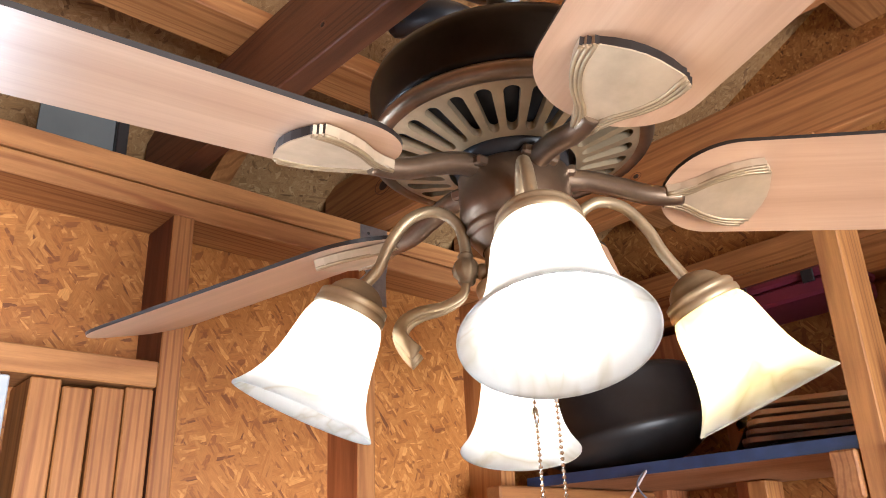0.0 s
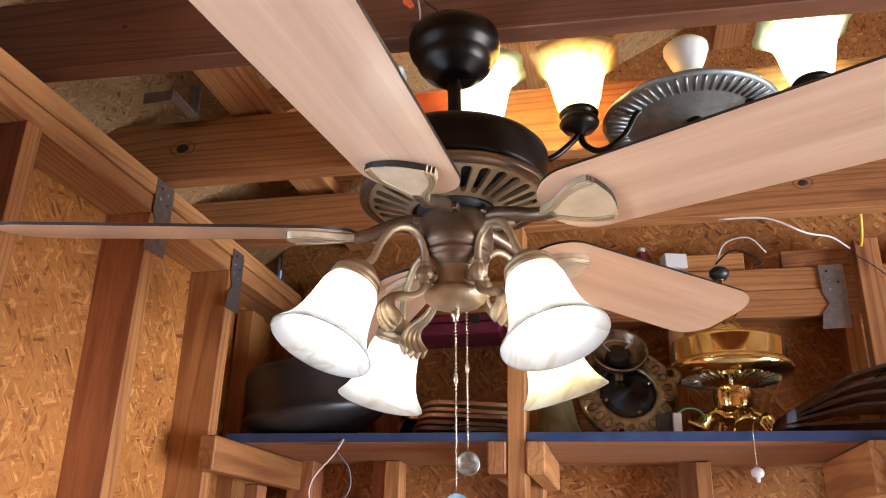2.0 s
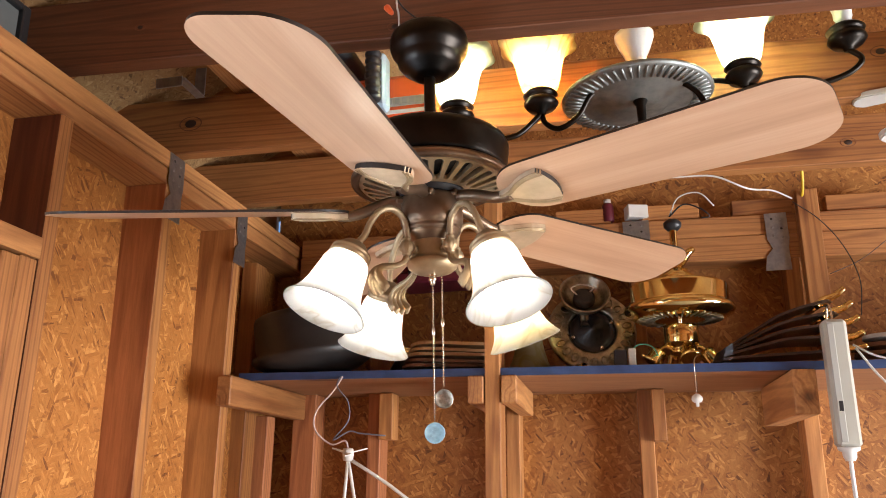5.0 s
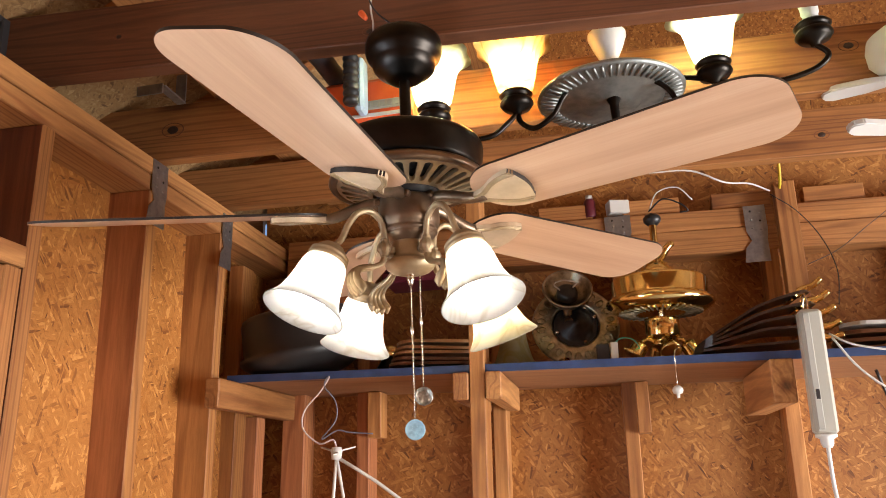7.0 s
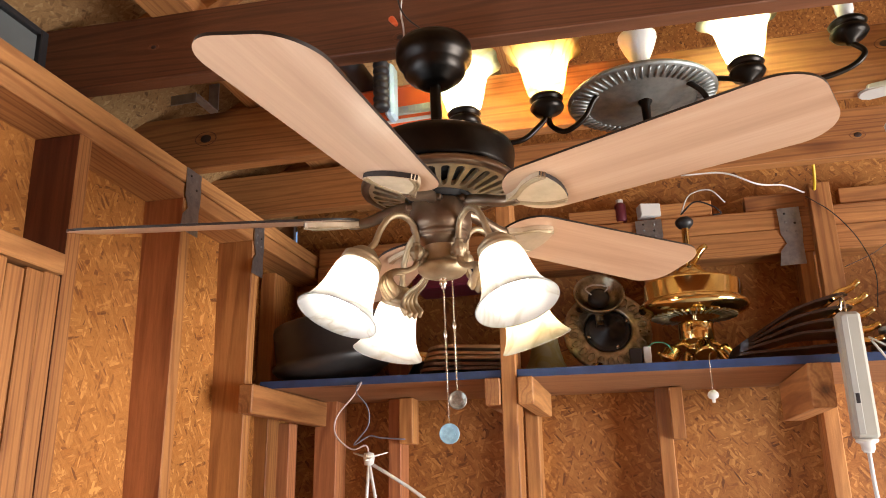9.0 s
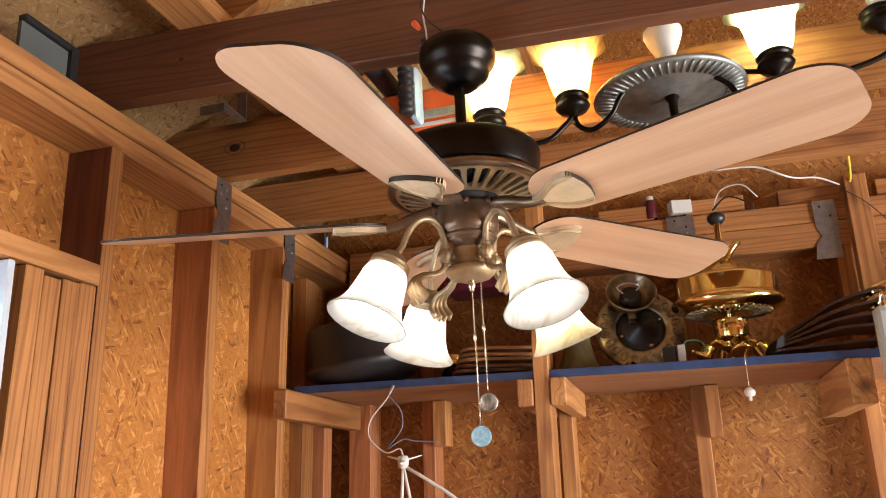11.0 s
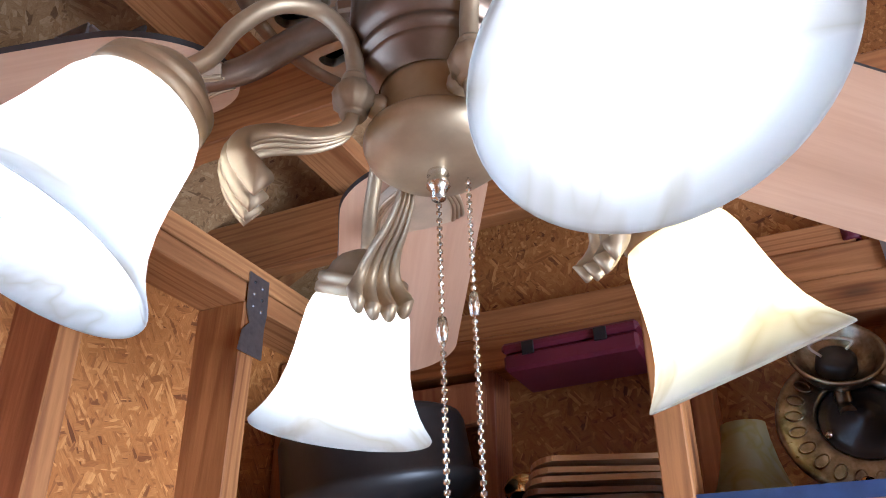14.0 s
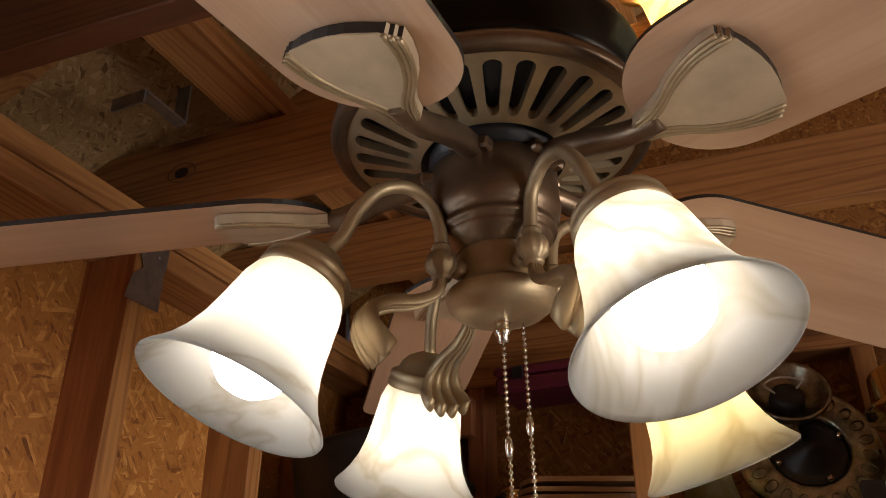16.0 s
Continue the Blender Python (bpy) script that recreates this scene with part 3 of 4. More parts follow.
# each blade sits a little differently on its holder: droop and pitch in degrees
BLADES = ((-0.1, -16), (1.08, -11.9), (-0.86, -12.7), (0.72, -13.7), (0.3, -13))
for k, (droop, pitch) in enumerate(BLADES):
    m = pose(0, 0, 2.1086, 0, 0, 102.86 + 72 * k) @ pose(0.1, 0, 0, 0, droop, 0) @ pose(0, 0, 0, pitch) @ pose(-0.1, 0, 0)
    if k == 0:
        bm = plate(bmesh.new(), blade_outline(), -0.002, 0.002)
        bm.faces.ensure_lookup_table()
        for f in bm.faces:
            f.material_index = 1
        bm.faces[0].material_index = 0
        first = part("blade", bm, [blade_face, blade_edge_and_shade], FAN, "bleached wood blade with a dark edge")
        bm = bmesh.new()
        plate(bm, iron_outline(), -0.0115, -0.0028)
        es = [e for e in bm.edges if all(v.co.z < -0.01 for v in e.verts)]
        bmesh.ops.bevel(bm, geom=es, offset=0.0012, segments=2, affect="EDGES")
        bm.normal_update()
        # Outer end faces take the dark colour to draw a shadow line there.
        for f in bm.faces:
            f.material_index = 1 if -0.0100 < f.calc_center_median().z < -0.0035 and abs(f.normal.x) > 0.5 and f.calc_center_median().x > 0.2 else 0
        first_iron = part("blade_iron", bm, [shell_bronze, blade_edge_and_shade], FAN, "shell-shaped fluted bronze blade holder, its outer end darkened for shade")
        for sgn in (1, -1):
            for j in range(3):
                flute = tube(bmesh.new(), [(x - 0.001 * j + 0.004 * j * (x > 0.2), sgn * (y - 0.0018 - min(0.0036, 0.28 * y) * j), -0.0112) for x, y in IRON_SIDE], 0.0018, 8, 3)
                part("flute", flute, gilt, first_iron)
        bm = bmesh.new()
        tube(bm, [(0.044, 0, 0.016), (0.066, 0, 0.014), (0.092, 0, 0.006), (0.115, 0, -0.003), (0.132, 0, -0.0065), (0.150, 0, -0.0070)], (0.0105, 0.0085), 12, 4)
        box(bm, (0.030, -0.017, 0.0120), (0.056, 0.017, 0.0215), 0.002)
        first_arm = part("blade_arm", bm, bronze, FAN)
        for o in (first, first_iron, first_arm):
            o.matrix_basis = m
    else:
        for o in (first, first_iron, first_arm):
            copy_thing(o, m)

def leaf_sheet(bm):
    """A leaf of five rounded flutes that widens and curls down at its tip."""
    line = smooth_line([(0.048, 0, 2.030), (0.053, 0, 2.017), (0.069, 0, 2.008), (0.090, 0, 2.004), (0.105, 0, 1.995), (0.108, 0, 1.981), (0.100, 0, 1.967), (0.093, 0, 1.960)], 6)
    nv, last = 40, len(line) - 1
    front, back = [], []
    for i in range(25):
        u = i / 24
        fr, bk = [], []
        for k in range(nv + 1):
            v = 2 * k / nv - 1
            lobe = abs(math.sin(2 * math.pi * (v + 1)))
            w = (0.0045 + 0.0165 * min(1, u * 1.15) ** 1.5) * v
            q = u * (1 - (0.10 * (1 - lobe ** 0.5) + 0.07 * v * v) * u * u) * last
            a = min(int(q), last - 1)
            p = line[a].lerp(line[a + 1], q - a)
            d = (line[a + 1] - line[a]).normalized()
            nrm = Vector((0, 1, 0)).cross(d)
            if nrm.x < 0:
                nrm = -nrm
            t = 0.0012 + (0.0022 + 0.0026 * u) * lobe ** 0.6
            p = p + Vector((0, w, 0)) - nrm * (0.006 * u * v * v)
            fr.append(bm.verts.new(p + nrm * t))
            bk.append(bm.verts.new(p - nrm * t))
        front.append(fr)
        back.append(bk)
    for i in range(24):
        for k in range(nv):
            bm.faces.new((front[i][k], front[i][k + 1], front[i + 1][k + 1], front[i + 1][k])).smooth = True
            bm.faces.new((back[i][k], back[i + 1][k], back[i + 1][k + 1], back[i][k + 1])).smooth = True
        for k in (0, nv):
            bm.faces.new((front[i][k], front[i + 1][k], back[i + 1][k], back[i][k])).smooth = True
    for i in (0, 24):
        for k in range(nv):
            bm.faces.new((front[i][k], front[i][k + 1], back[i][k + 1], back[i][k])).smooth = True
    bmesh.ops.recalc_face_normals(bm, faces=bm.faces[:])
    return bm


# light kit: four arms, each with a leaf, a holder, a shade and a bulb
# for each arm: radius and height of the holder, tilt of the shade in degrees
ARMS = ((0.1405, 2.0270, 25.2), (0.1395, 2.0275, 21.6), (0.1425, 2.0170, 23.4), (0.1300, 2.0140, 27.0))
SHADE = [(0.0275, -0.018), (0.0288, -0.0225), (0.0322, -0.028), (0.0350, -0.036), (0.0368, -0.048), (0.0388, -0.062), (0.0416, -0.076), (0.0458, -0.089), (0.0516, -0.100), (0.0572, -0.1075), (0.0604, -0.1112), (0.0616, -0.1130)]
for k, (hr, hz, tilt) in enumerate(ARMS):
    m = pose(0, 0, 0, 0, 0, 137.6 + 90 * k)
    hold = pose(hr, 0, hz) @ pose(0, 0, 0, 0, -tilt)
    bm = tube(bmesh.new(), [(0.048, 0, 2.040), (0.0475, 0, 2.060), (0.053, 0, 2.084), (0.072, 0, 2.098), (0.095, 0, 2.092), (0.113, 0, 2.070), (0.124, 0, 2.046), (hr - 0.003, 0, hz + 0.004)], 0.0052, 12, 6)
    arm = part("light_arm", bm, gilt, FAN, "curved bronze lamp arm")
    bm = lathe(bmesh.new(), [(0.0, 0.016), (0.0062, 0.0155), (0.0072, 0.013), (0.0060, 0.011), (0.0095, 0.0075), (0.0118, 0.001), (0.0108, -0.005), (0.0070, -0.0085), (0.0078, -0.0105), (0.0062, -0.013), (0.0, -0.0135)], 40)
    for v in bm.verts:
        if -0.007 < v.co.z < 0.009 and v.co.length > 0.008:
            f = 1 + 0.05 * math.cos(10 * math.atan2(v.co.y, v.co.x))
            v.co.x, v.co.y = v.co.x * f, v.co.y * f
    bmesh.ops.translate(bm, vec=(0.048, 0, 2.040), verts=bm.verts)
    ball(bm, (0.034, 0, 2.038), 0.0075, 12)
    knob = part("arm_knob", bm, gilt, FAN, "fluted bronze knob")
    leaf = part("scroll_leaf", leaf_sheet(bmesh.new()), gilt, FAN, "fluted bronze leaf scroll")
    bm = lathe(bmesh.new(), [(0.005, 0.008), (0.010, 0.0065), (0.017, 0.003), (0.0225, -0.003), (0.0250, -0.0085), (0.0285, -0.0100), (0.0305, -0.0115), (0.0310, -0.0150), (0.0298, -0.0165), (0.0315, -0.0185), (0.0318, -0.0235), (0.0300, -0.0255), (0.0285, -0.0255)], 40, hold)
    holder = part("shade_holder", bm, gilt, FAN, "turned bronze shade holder")
    bm = lathe(bmesh.new(), SHADE + [(0.0613, -0.1140), (0.0598, -0.1135)] + [(r - 0.0024, z - 0.0004) for r, z in reversed(SHADE[:-1])], 64, hold)
    glass = part("glass_shade", bm, alabaster, FAN, "bell-shaped frosted alabaster glass shade")
    bm = lathe(bmesh.new(), [(0.0, -0.020), (0.0115, -0.021), (0.012, -0.034), (0.0135, -0.042), (0.0195, -0.052), (0.0250, -0.064), (0.0272, -0.0765), (0.0262, -0.087), (0.0222, -0.0965), (0.0140, -0.1035), (0.0055, -0.1060), (0.0, -0.1063)], 32, hold)
    bulb = part("bulb", bm, warm_glow if k == 2 else bulb_glow, FAN, "lit bulb of a warmer yellow" if k == 2 else "lit frosted bulb")
    for o in (arm, knob, leaf, holder, glass, bulb):
        o.matrix_basis = m

# ---- shelf and what holds it ----
start = len(ALL)
SHELF_Z = 1.953
SHELF = thing("wall_shelf", "long plywood wall shelf with a blue painted edge", "shelf")
part("board", box(bmesh.new(), (0.683, -1.6, 1.936), (SB - 0.002, 0.655, SHELF_Z - 0.001)), plywood, SHELF)
part("painted_edge", box(bmesh.new(), (0.680, -1.6, 1.934), (0.6828, 0.655, SHELF_Z)), blue_paint, SHELF, "chipped blue painted front edge")
for x0, y0, y1, z0 in ((0.565, 0.616, 0.654, 1.862), (0.662, 0.020, 0.058, 1.868), (0.662, -0.060, -0.022, 1.868), (0.662, -0.715, -0.664, 1.836)):
    part("bracket", box(bmesh.new(), (x0, y0, z0), (WB - 0.002, y1, 1.9335), 0.003), beam_x_wood, SHELF, "short softwood block under the board")
for y0, y1, z0, z1 in ((0.338, 0.378, 1.804, 1.9335), (-0.414, -0.380, 1.797, 1.9335)):
    part("cleat", box(bmesh.new(), (1.012, y0, z0), (WB + 0.03, y1, z1), 0.002), stud_wood, SHELF, "small pale wood cleat with a nail")
beam("shelf_post", (0.670, -0.0195, 0), (0.757, 0.0175, PLATE), stud_wood, "pale softwood post through the shelf", "post")
beam("front_stud", (1.008, -0.858, 1.955), (1.047, -0.803, 2.475), stud_wood, "brown stud nailed in front of the plates", "stud")
beam("corner_board", (0.86, WL + 0.055, 0.01), (0.93, SL - 0.002, 2.30), stud_wood, "softwood stud in the corner", "stud")
beam("corner_board", (0.95, WL + 0.03, 0.01), (1.005, SL - 0.002, 1.868), red_wood, "dark red painted stud in the corner", "stud")
beam("back_nailer", (1.02, 0.40, 2.18), (1.048, 0.62, 2.262), red_wood, "short board nailed across the corner studs", "board")
for y in (-0.30, -0.55, -0.80, -1.05):
    beam("loose_board", (1.06, y, PLATE + 0.002), (1.10, y + 0.16, PLATE + 0.05), beam_y_wood, "offcut lying on the wall plate", "offcut", group="offcuts on the plate")


settle(start)


def tie_plate(m, w, h, tongue):
    """A galvanised framing tie with nail holes and a bent tongue."""
    t = thing("tie_plate", "galvanised steel framing tie nailed over the joint", "bracket", m, "framing ties")
    bm = bmesh.new()
    out = [(-w / 2, 0), (w / 2, 0), (w / 2, -h * 0.45), (w * 0.42, -h * 0.62), (w * 0.42, -h), (-w * 0.3, -h), (-w * 0.3, -h * 0.62), (-w / 2, -h * 0.45)]
    plate(bm, out, 0, 0.0018)
    part("strap", bm, galvanised, t)
    for k in range(6):
        bm = lathe(bmesh.new(), [(0, 0.0034), (0.0028, 0.003), (0.0034, 0.0018)], 8, pose(-w * 0.2 + w * 0.4 * (k % 2), -h * (0.1 + 0.15 * (k // 2) + 0.03 * (k % 2)), 0))
        part("nail_head", bm, black_plastic if k % 3 == 0 else galvanised, t)
    if tongue:
        bm = bmesh.new()
        plate(bm, [(-w * 0.3, -h * 0.62), (-w * 0.3, -h), (-w * 0.75, -h), (-w * 0.62, -h * 0.75)], 0.0005, 0.002)
        part("tongue", bm, galvanised, t)


side_face = Matrix(((1, 0, 0, 0), (0, 0, -1, 0), (0, 1, 0, 0), (0, 0, 0, 1)))
back_face = Matrix(((0, 0, -1, 0), (-1, 0, 0, 0), (0, 1, 0, 0), (0, 0, 0, 1)))
tie_plate(Matrix.Translation((0.318, WL - 0.001, 2.418)) @ side_face, 0.062, 0.155, True)
tie_plate(Matrix.Translation((0.655, WL - 0.001, 2.40)) @ side_face, 0.055, 0.15, True)
tie_plate(Matrix.Translation((WB - 0.006, -0.38, 2.41)) @ back_face, 0.074, 0.12, False)
tie_plate(Matrix.Translation((WB - 0.006, -0.760, 2.40)) @ back_face, 0.058, 0.165, True)

# joist hanger tongue and angle brace between the joists
t = thing("angle_strap", "bent galvanised strap hanging between the joists", "bracket")
bm = box(bmesh.new(), (0.148, 0.56, 2.500), (0.152, 0.62, 2.522))
box(bm, (0.151, 0.555, 2.515), (0.235, 0.575, 2.519))
box(bm, (0.228, 0.553, 2.519), (0.232, 0.577, 2.585))
part("strap", bm, galvanised, t)

# window in the side wall
W = tagged(new("window_1"), "white framed window lit by daylight", "window", "", "structure")
bm = box(bmesh.new(), (WX1 - 0.055, 0.745, WZ0), (WX1 - 0.012, 0.79, WZ1 - 0.012), 0.003)
box(bm, (WX0, 0.745, WZ0), (WX0 + 0.045, 0.79, WZ1), 0.003)
box(bm, (WX0 + 0.046, 0.745, WZ1 - 0.05), (WX1 - 0.056, 0.79, WZ1 - 0.012), 0.003)
box(bm, (WX0 + 0.046, 0.745, WZ0), (WX1 - 0.056, 0.79, WZ0 + 0.04), 0.003)
box(bm, (WX0 + 0.046, 0.748, 1.47), (WX1 - 0.056, 0.788, 1.51), 0.003)
part("window_frame", bm, white_paint, W)
glass = mat("window_glass", (1, 1, 1), 0.02)
glass.node_tree.nodes["Principled BSDF"].inputs["Transmission Weight"].default_value = 1.0
for z0, z1 in ((WZ0 + 0.041, 1.469), (1.511, WZ1 - 0.051)):
    p = part("pane", box(bmesh.new(), (WX0 + 0.046, 0.766, z0), (WX1 - 0.056, 0.770, z1)), glass, W)
    p.visible_shadow = False
part("jamb", box(bmesh.new(), (WX1 - 0.010, WL + 0.004, 0.9), (WX1 + 0.004, SL + 0.06, 2.064), 0.002), white_paint, W, "scuffed white painted jamb board")


# ---- lit chandelier up between the joists ----
start = len(ALL)
CH = thing("chandelier", "dark bronze chandelier with mixed glass shades, lit", "chandelier")
bm = bmesh.new()
lathe(bm, [(0.0, 2.408), (0.145, 2.408), (0.147, 2.404), (0.142, 2.399), (0.105, 2.394), (0.098, 2.390), (0.06, 2.386), (0.05, 2.378), (0.0, 2.376)], 56)
patina = metal("patina_bronze", (0.34, 0.36, 0.35), (0.20, 0.21, 0.20), 0.5, 40.0)
ob = part("ceiling_plate", bm, patina, CH, "fluted grey bronze ceiling plate")
ob.location = (0.265, -0.366, 0.008)
rib = None
for k in range(56):
    if rib is None:
        rib = part("rib", tube(bmesh.new(), [(0.106, 0, 2.3935), (0.140, 0, 2.3985)], 0.0030, 5, 1), patina, ob)
    else:
        q = rib.copy()
        scene.collection.objects.link(q)
        q.matrix_basis = pose(0, 0, 0, 0, 0, 360 / 56 * k)
bell = [(0.028, 0.0), (0.036, 0.010), (0.042, 0.033), (0.047, 0.060), (0.054, 0.083), (0.066, 0.100), (0.080, 0.108)]


def up_shade(x, y, z, material, label, wavy=True):
    bm = bmesh.new()
    prof = bell + [(r - 0.0025, h) for r, h in reversed(bell)]
    lathe(bm, prof, 48)
    if wavy:
        for v in bm.verts:
            if v.co.z > 0.09:
                a = math.atan2(v.co.y, v.co.x)
                f = 1 + 0.06 * math.cos(6 * a)
                v.co.x, v.co.y = v.co.x * f, v.co.y * f
    bmesh.ops.translate(bm, vec=(x, y, z), verts=bm.verts)
    part("glass_shade", bm, material, CH, label)
    part("bulb", lathe(bmesh.new(), [(0.0, 0.0), (0.012, 0.004), (0.014, 0.028), (0.024, 0.05), (0.028, 0.066), (0.022, 0.084), (0.0, 0.094)], 20, pose(x, y, z)), spot_glow, CH, "lit bulb")


def bare_bulb(x, y, z):
    bm = lathe(bmesh.new(), [(0.0, -0.002), (0.014, 0.0), (0.0145, 0.02), (0.0165, 0.022), (0.0165, 0.034), (0.019, 0.044), (0.030, 0.068), (0.038, 0.090), (0.038, 0.098), (0.030, 0.106), (0.0, 0.108)], 28, pose(x, y, z))
    part("reflector_bulb", bm, white_plastic, CH, "unlit white reflector bulb")


def cup(x, y, z):
    bm = lathe(bmesh.new(), [(0.0, -0.030), (0.008, -0.030), (0.010, -0.024), (0.028, -0.017), (0.0345, -0.008), (0.032, 0.0), (0.026, 0.003), (0.030, 0.007), (0.0345, 0.012), (0.029, 0.018), (0.0, 0.018)], 28, pose(x, y, z))
    part("candle_cup", bm, black_bronze, CH)


for x, y, z in ((0.232, -0.180, 2.412), (0.228, -0.370, 2.414), (0.245, -0.566, 2.430), (0.225, -0.750, 2.470), (0.205, -0.015, 2.392)):
    cup(x, y, z)
part("hub_stem", lathe(bmesh.new(), [(0.0, 2.40), (0.012, 2.398), (0.014, 2.385), (0.009, 2.375), (0.008, 2.335), (0.011, 2.325), (0.0, 2.318)], 20, pose(0.228, -0.370, 0)), black_bronze, CH)
for pts in (
    [(0.228, -0.364, 2.394), (0.215, -0.318, 2.412), (0.208, -0.280, 2.402), (0.212, -0.252, 2.362), (0.222, -0.214, 2.344), (0.230, -0.187, 2.362), (0.232, -0.180, 2.388)],
    [(0.232, -0.180, 2.386), (0.228, -0.160, 2.364), (0.222, -0.127, 2.338), (0.214, -0.080, 2.334), (0.207, -0.030, 2.350), (0.205, -0.015, 2.368)],
    [(0.230, -0.374, 2.404), (0.244, -0.427, 2.418), (0.250, -0.492, 2.426), (0.247, -0.540, 2.416), (0.245, -0.566, 2.404)],
    [(0.228, -0.380, 2.402), (0.212, -0.432, 2.412), (0.208, -0.470, 2.386), (0.212, -0.492, 2.346), (0.226, -0.530, 2.330), (0.240, -0.560, 2.362), (0.245, -0.566, 2.400)],
    [(0.245, -0.568, 2.402), (0.240, -0.612, 2.393), (0.232, -0.677, 2.382), (0.226, -0.740, 2.394), (0.222, -0.768, 2.418), (0.225, -0.750, 2.444)],
):
    part("arm", tube(bmesh.new(), pts, 0.0055, 10, 8), black_bronze, CH)
up_shade(0.232, -0.180, 2.430, amber_glass, "amber frosted glass shade with a wavy rim")
up_shade(0.245, -0.566, 2.448, green_glass, "pale green frosted glass shade")
up_shade(0.205, -0.015, 2.410, green_glass, "pale green frosted glass shade")
bare_bulb(0.228, -0.370, 2.432)
bare_bulb(0.225, -0.750, 2.488)

# orange case with its black grip, up between the joists
OC = thing("tool_case", "orange plastic tool case with a black ribbed grip", "tool case")
part("body", box(bmesh.new(), (0.200, 0.030, 2.392), (0.325, 0.225, 2.495), 0.012), orange_plastic, OC)
part("white_band", box(bmesh.new(), (0.1975, 0.034, 2.420), (0.2015, 0.130, 2.440), 0.001), grey_plastic, OC, "white label band")
for k in range(6):
    part("letter_bar", box(bmesh.new(), (0.1955, 0.040 + 0.015 * k, 2.424), (0.1980, 0.050 + 0.015 * k, 2.436)), grey_rib, OC)
part("lower_band", box(bmesh.new(), (0.1975, 0.034, 2.404), (0.2015, 0.19, 2.412), 0.001), white_plastic, OC)
bm = bmesh.new()
prof = [(0.0, 2.412)]
for k in range(7):
    z = 2.413 + 0.0155 * k
    prof += [(0.0135, z), (0.0165, z + 0.005), (0.0165, z + 0.010), (0.0135, z + 0.0150)]
lathe(bm, prof + [(0.0, 2.524)], 20, pose(0.150, 0.142, 0))
part("grip", bm, black_plastic, OC, "ribbed black rubber grip")
part("grip_back", box(bmesh.new(), (0.160, 0.120, 2.405), (0.200, 0.140, 2.525), 0.006), painted("pale_blue_plastic", (0.42, 0.55, 0.66), 0.4), OC, "pale blue plastic handle back")
part("hose", tube(bmesh.new(), [(0.26, 0.17, 2.48), (0.22, 0.20, 2.52), (0.12, 0.22, 2.535), (0.10, 0.30, 2.56)], 0.022, 12, 5), black_plastic, OC)

# dark framed panel standing behind the plate
dark_grey = painted("dark_grey_card", (0.10, 0.11, 0.11), 0.6)
DB = thing("framed_panel", "black framed grey panel leaning above the plate", "panel")
bm = box(bmesh.new(), (-0.158, 0.69, 2.421), (-0.140, 0.71, 2.515), 0.002)
box(bm, (-0.27, 0.69, 2.503), (-0.159, 0.71, 2.515), 0.002)
part("frame", bm, black_plastic, DB)
part("panel", box(bmesh.new(), (-0.27, 0.70, 2.421), (-0.159, 0.708, 2.502)), dark_grey, DB)


# ---- wires at the canopy ----
def wire(name, pts, r, material, label, category="wire"):
    return tagged(part(name, tube(bmesh.new(), pts, r, 6, 6), material), label, category)


HW = thing("supply_wires", "white and black supply wires with orange connectors", "wire")
part("white_wire", tube(bmesh.new(), [(-0.052, 0.035, 2.415), (-0.058, 0.033, 2.45), (-0.055, 0.038, 2.49), (-0.052, 0.03, 2.56), (-0.04, 0.03, 2.62)], 0.0017, 6), white_plastic, HW)
part("black_wire", tube(bmesh.new(), [(-0.058, -0.02, 2.424), (-0.062, 0.005, 2.445), (-0.062, 0.03, 2.475), (-0.058, 0.042, 2.52), (-0.045, 0.036, 2.62)], 0.0016, 6), black_plastic, HW)
part("blue_wire", tube(bmesh.new(), [(-0.058, -0.022, 2.424), (-0.062, 0.010, 2.428), (-0.055, 0.035, 2.424), (-0.03, 0.03, 2.4185)], 0.0018, 6), blue_paint, HW)
for m in (pose(-0.066, 0.052, 2.468, 150, 20, 0), pose(-0.066, -0.034, 2.418, 125, 0, 0)):
    ob = part("wire_nut", lathe(bmesh.new(), [(0.0, 0.022), (0.004, 0.021), (0.0055, 0.010), (0.0062, 0.002), (0.0062, 0.0), (0.0, 0.0)], 8), orange_plastic, HW, "orange twist connector")
    ob.matrix_basis = m


# ---- things on the shelf ----
S = SHELF_Z
start = len(ALL)
# polished brass fan motor with its light fitter
BF = thing("brass_fan_motor", "polished brass fan motor standing on its light fitter", "fan motor", pose(0.82, -0.452, 0))
part("motor_housing", lathe(bmesh.new(), [(0.0, 2.185), (0.03, 2.184), (0.06, 2.178), (0.10, 2.172), (0.118, 2.166), (0.121, 2.160), (0.121, 2.122), (0.124, 2.118), (0.133, 2.112), (0.135, 2.104), (0.131, 2.096), (0.112, 2.085), (0.105, 2.083), (0.06, 2.080), (0.0, 2.080)], 64), brass, BF)
for k in range(36):
    a = 2 * math.pi * k / 36
    ca, sa = math.cos(a), math.sin(a)
    part("vent_rib", tube(bmesh.new(), [(0.062 * ca, 0.062 * sa, 2.0785), (0.104 * ca, 0.104 * sa, 2.0815)], 0.0018, 5, 1), old_brass, BF)
part("bracket_crown", tube(bmesh.new(), [(0.02, 0.03, 2.18), (0.01, 0.02, 2.21), (0.0, -0.01, 2.225), (-0.01, -0.03, 2.25), (-0.005, -0.045, 2.262)], (0.014, 0.008), 8), brass, BF)
part("crown_base", lathe(bmesh.new(), [(0.048, 2.178), (0.045, 2.192), (0.034, 2.200), (0.030, 2.210), (0.0, 2.212)], 32), brass, BF)
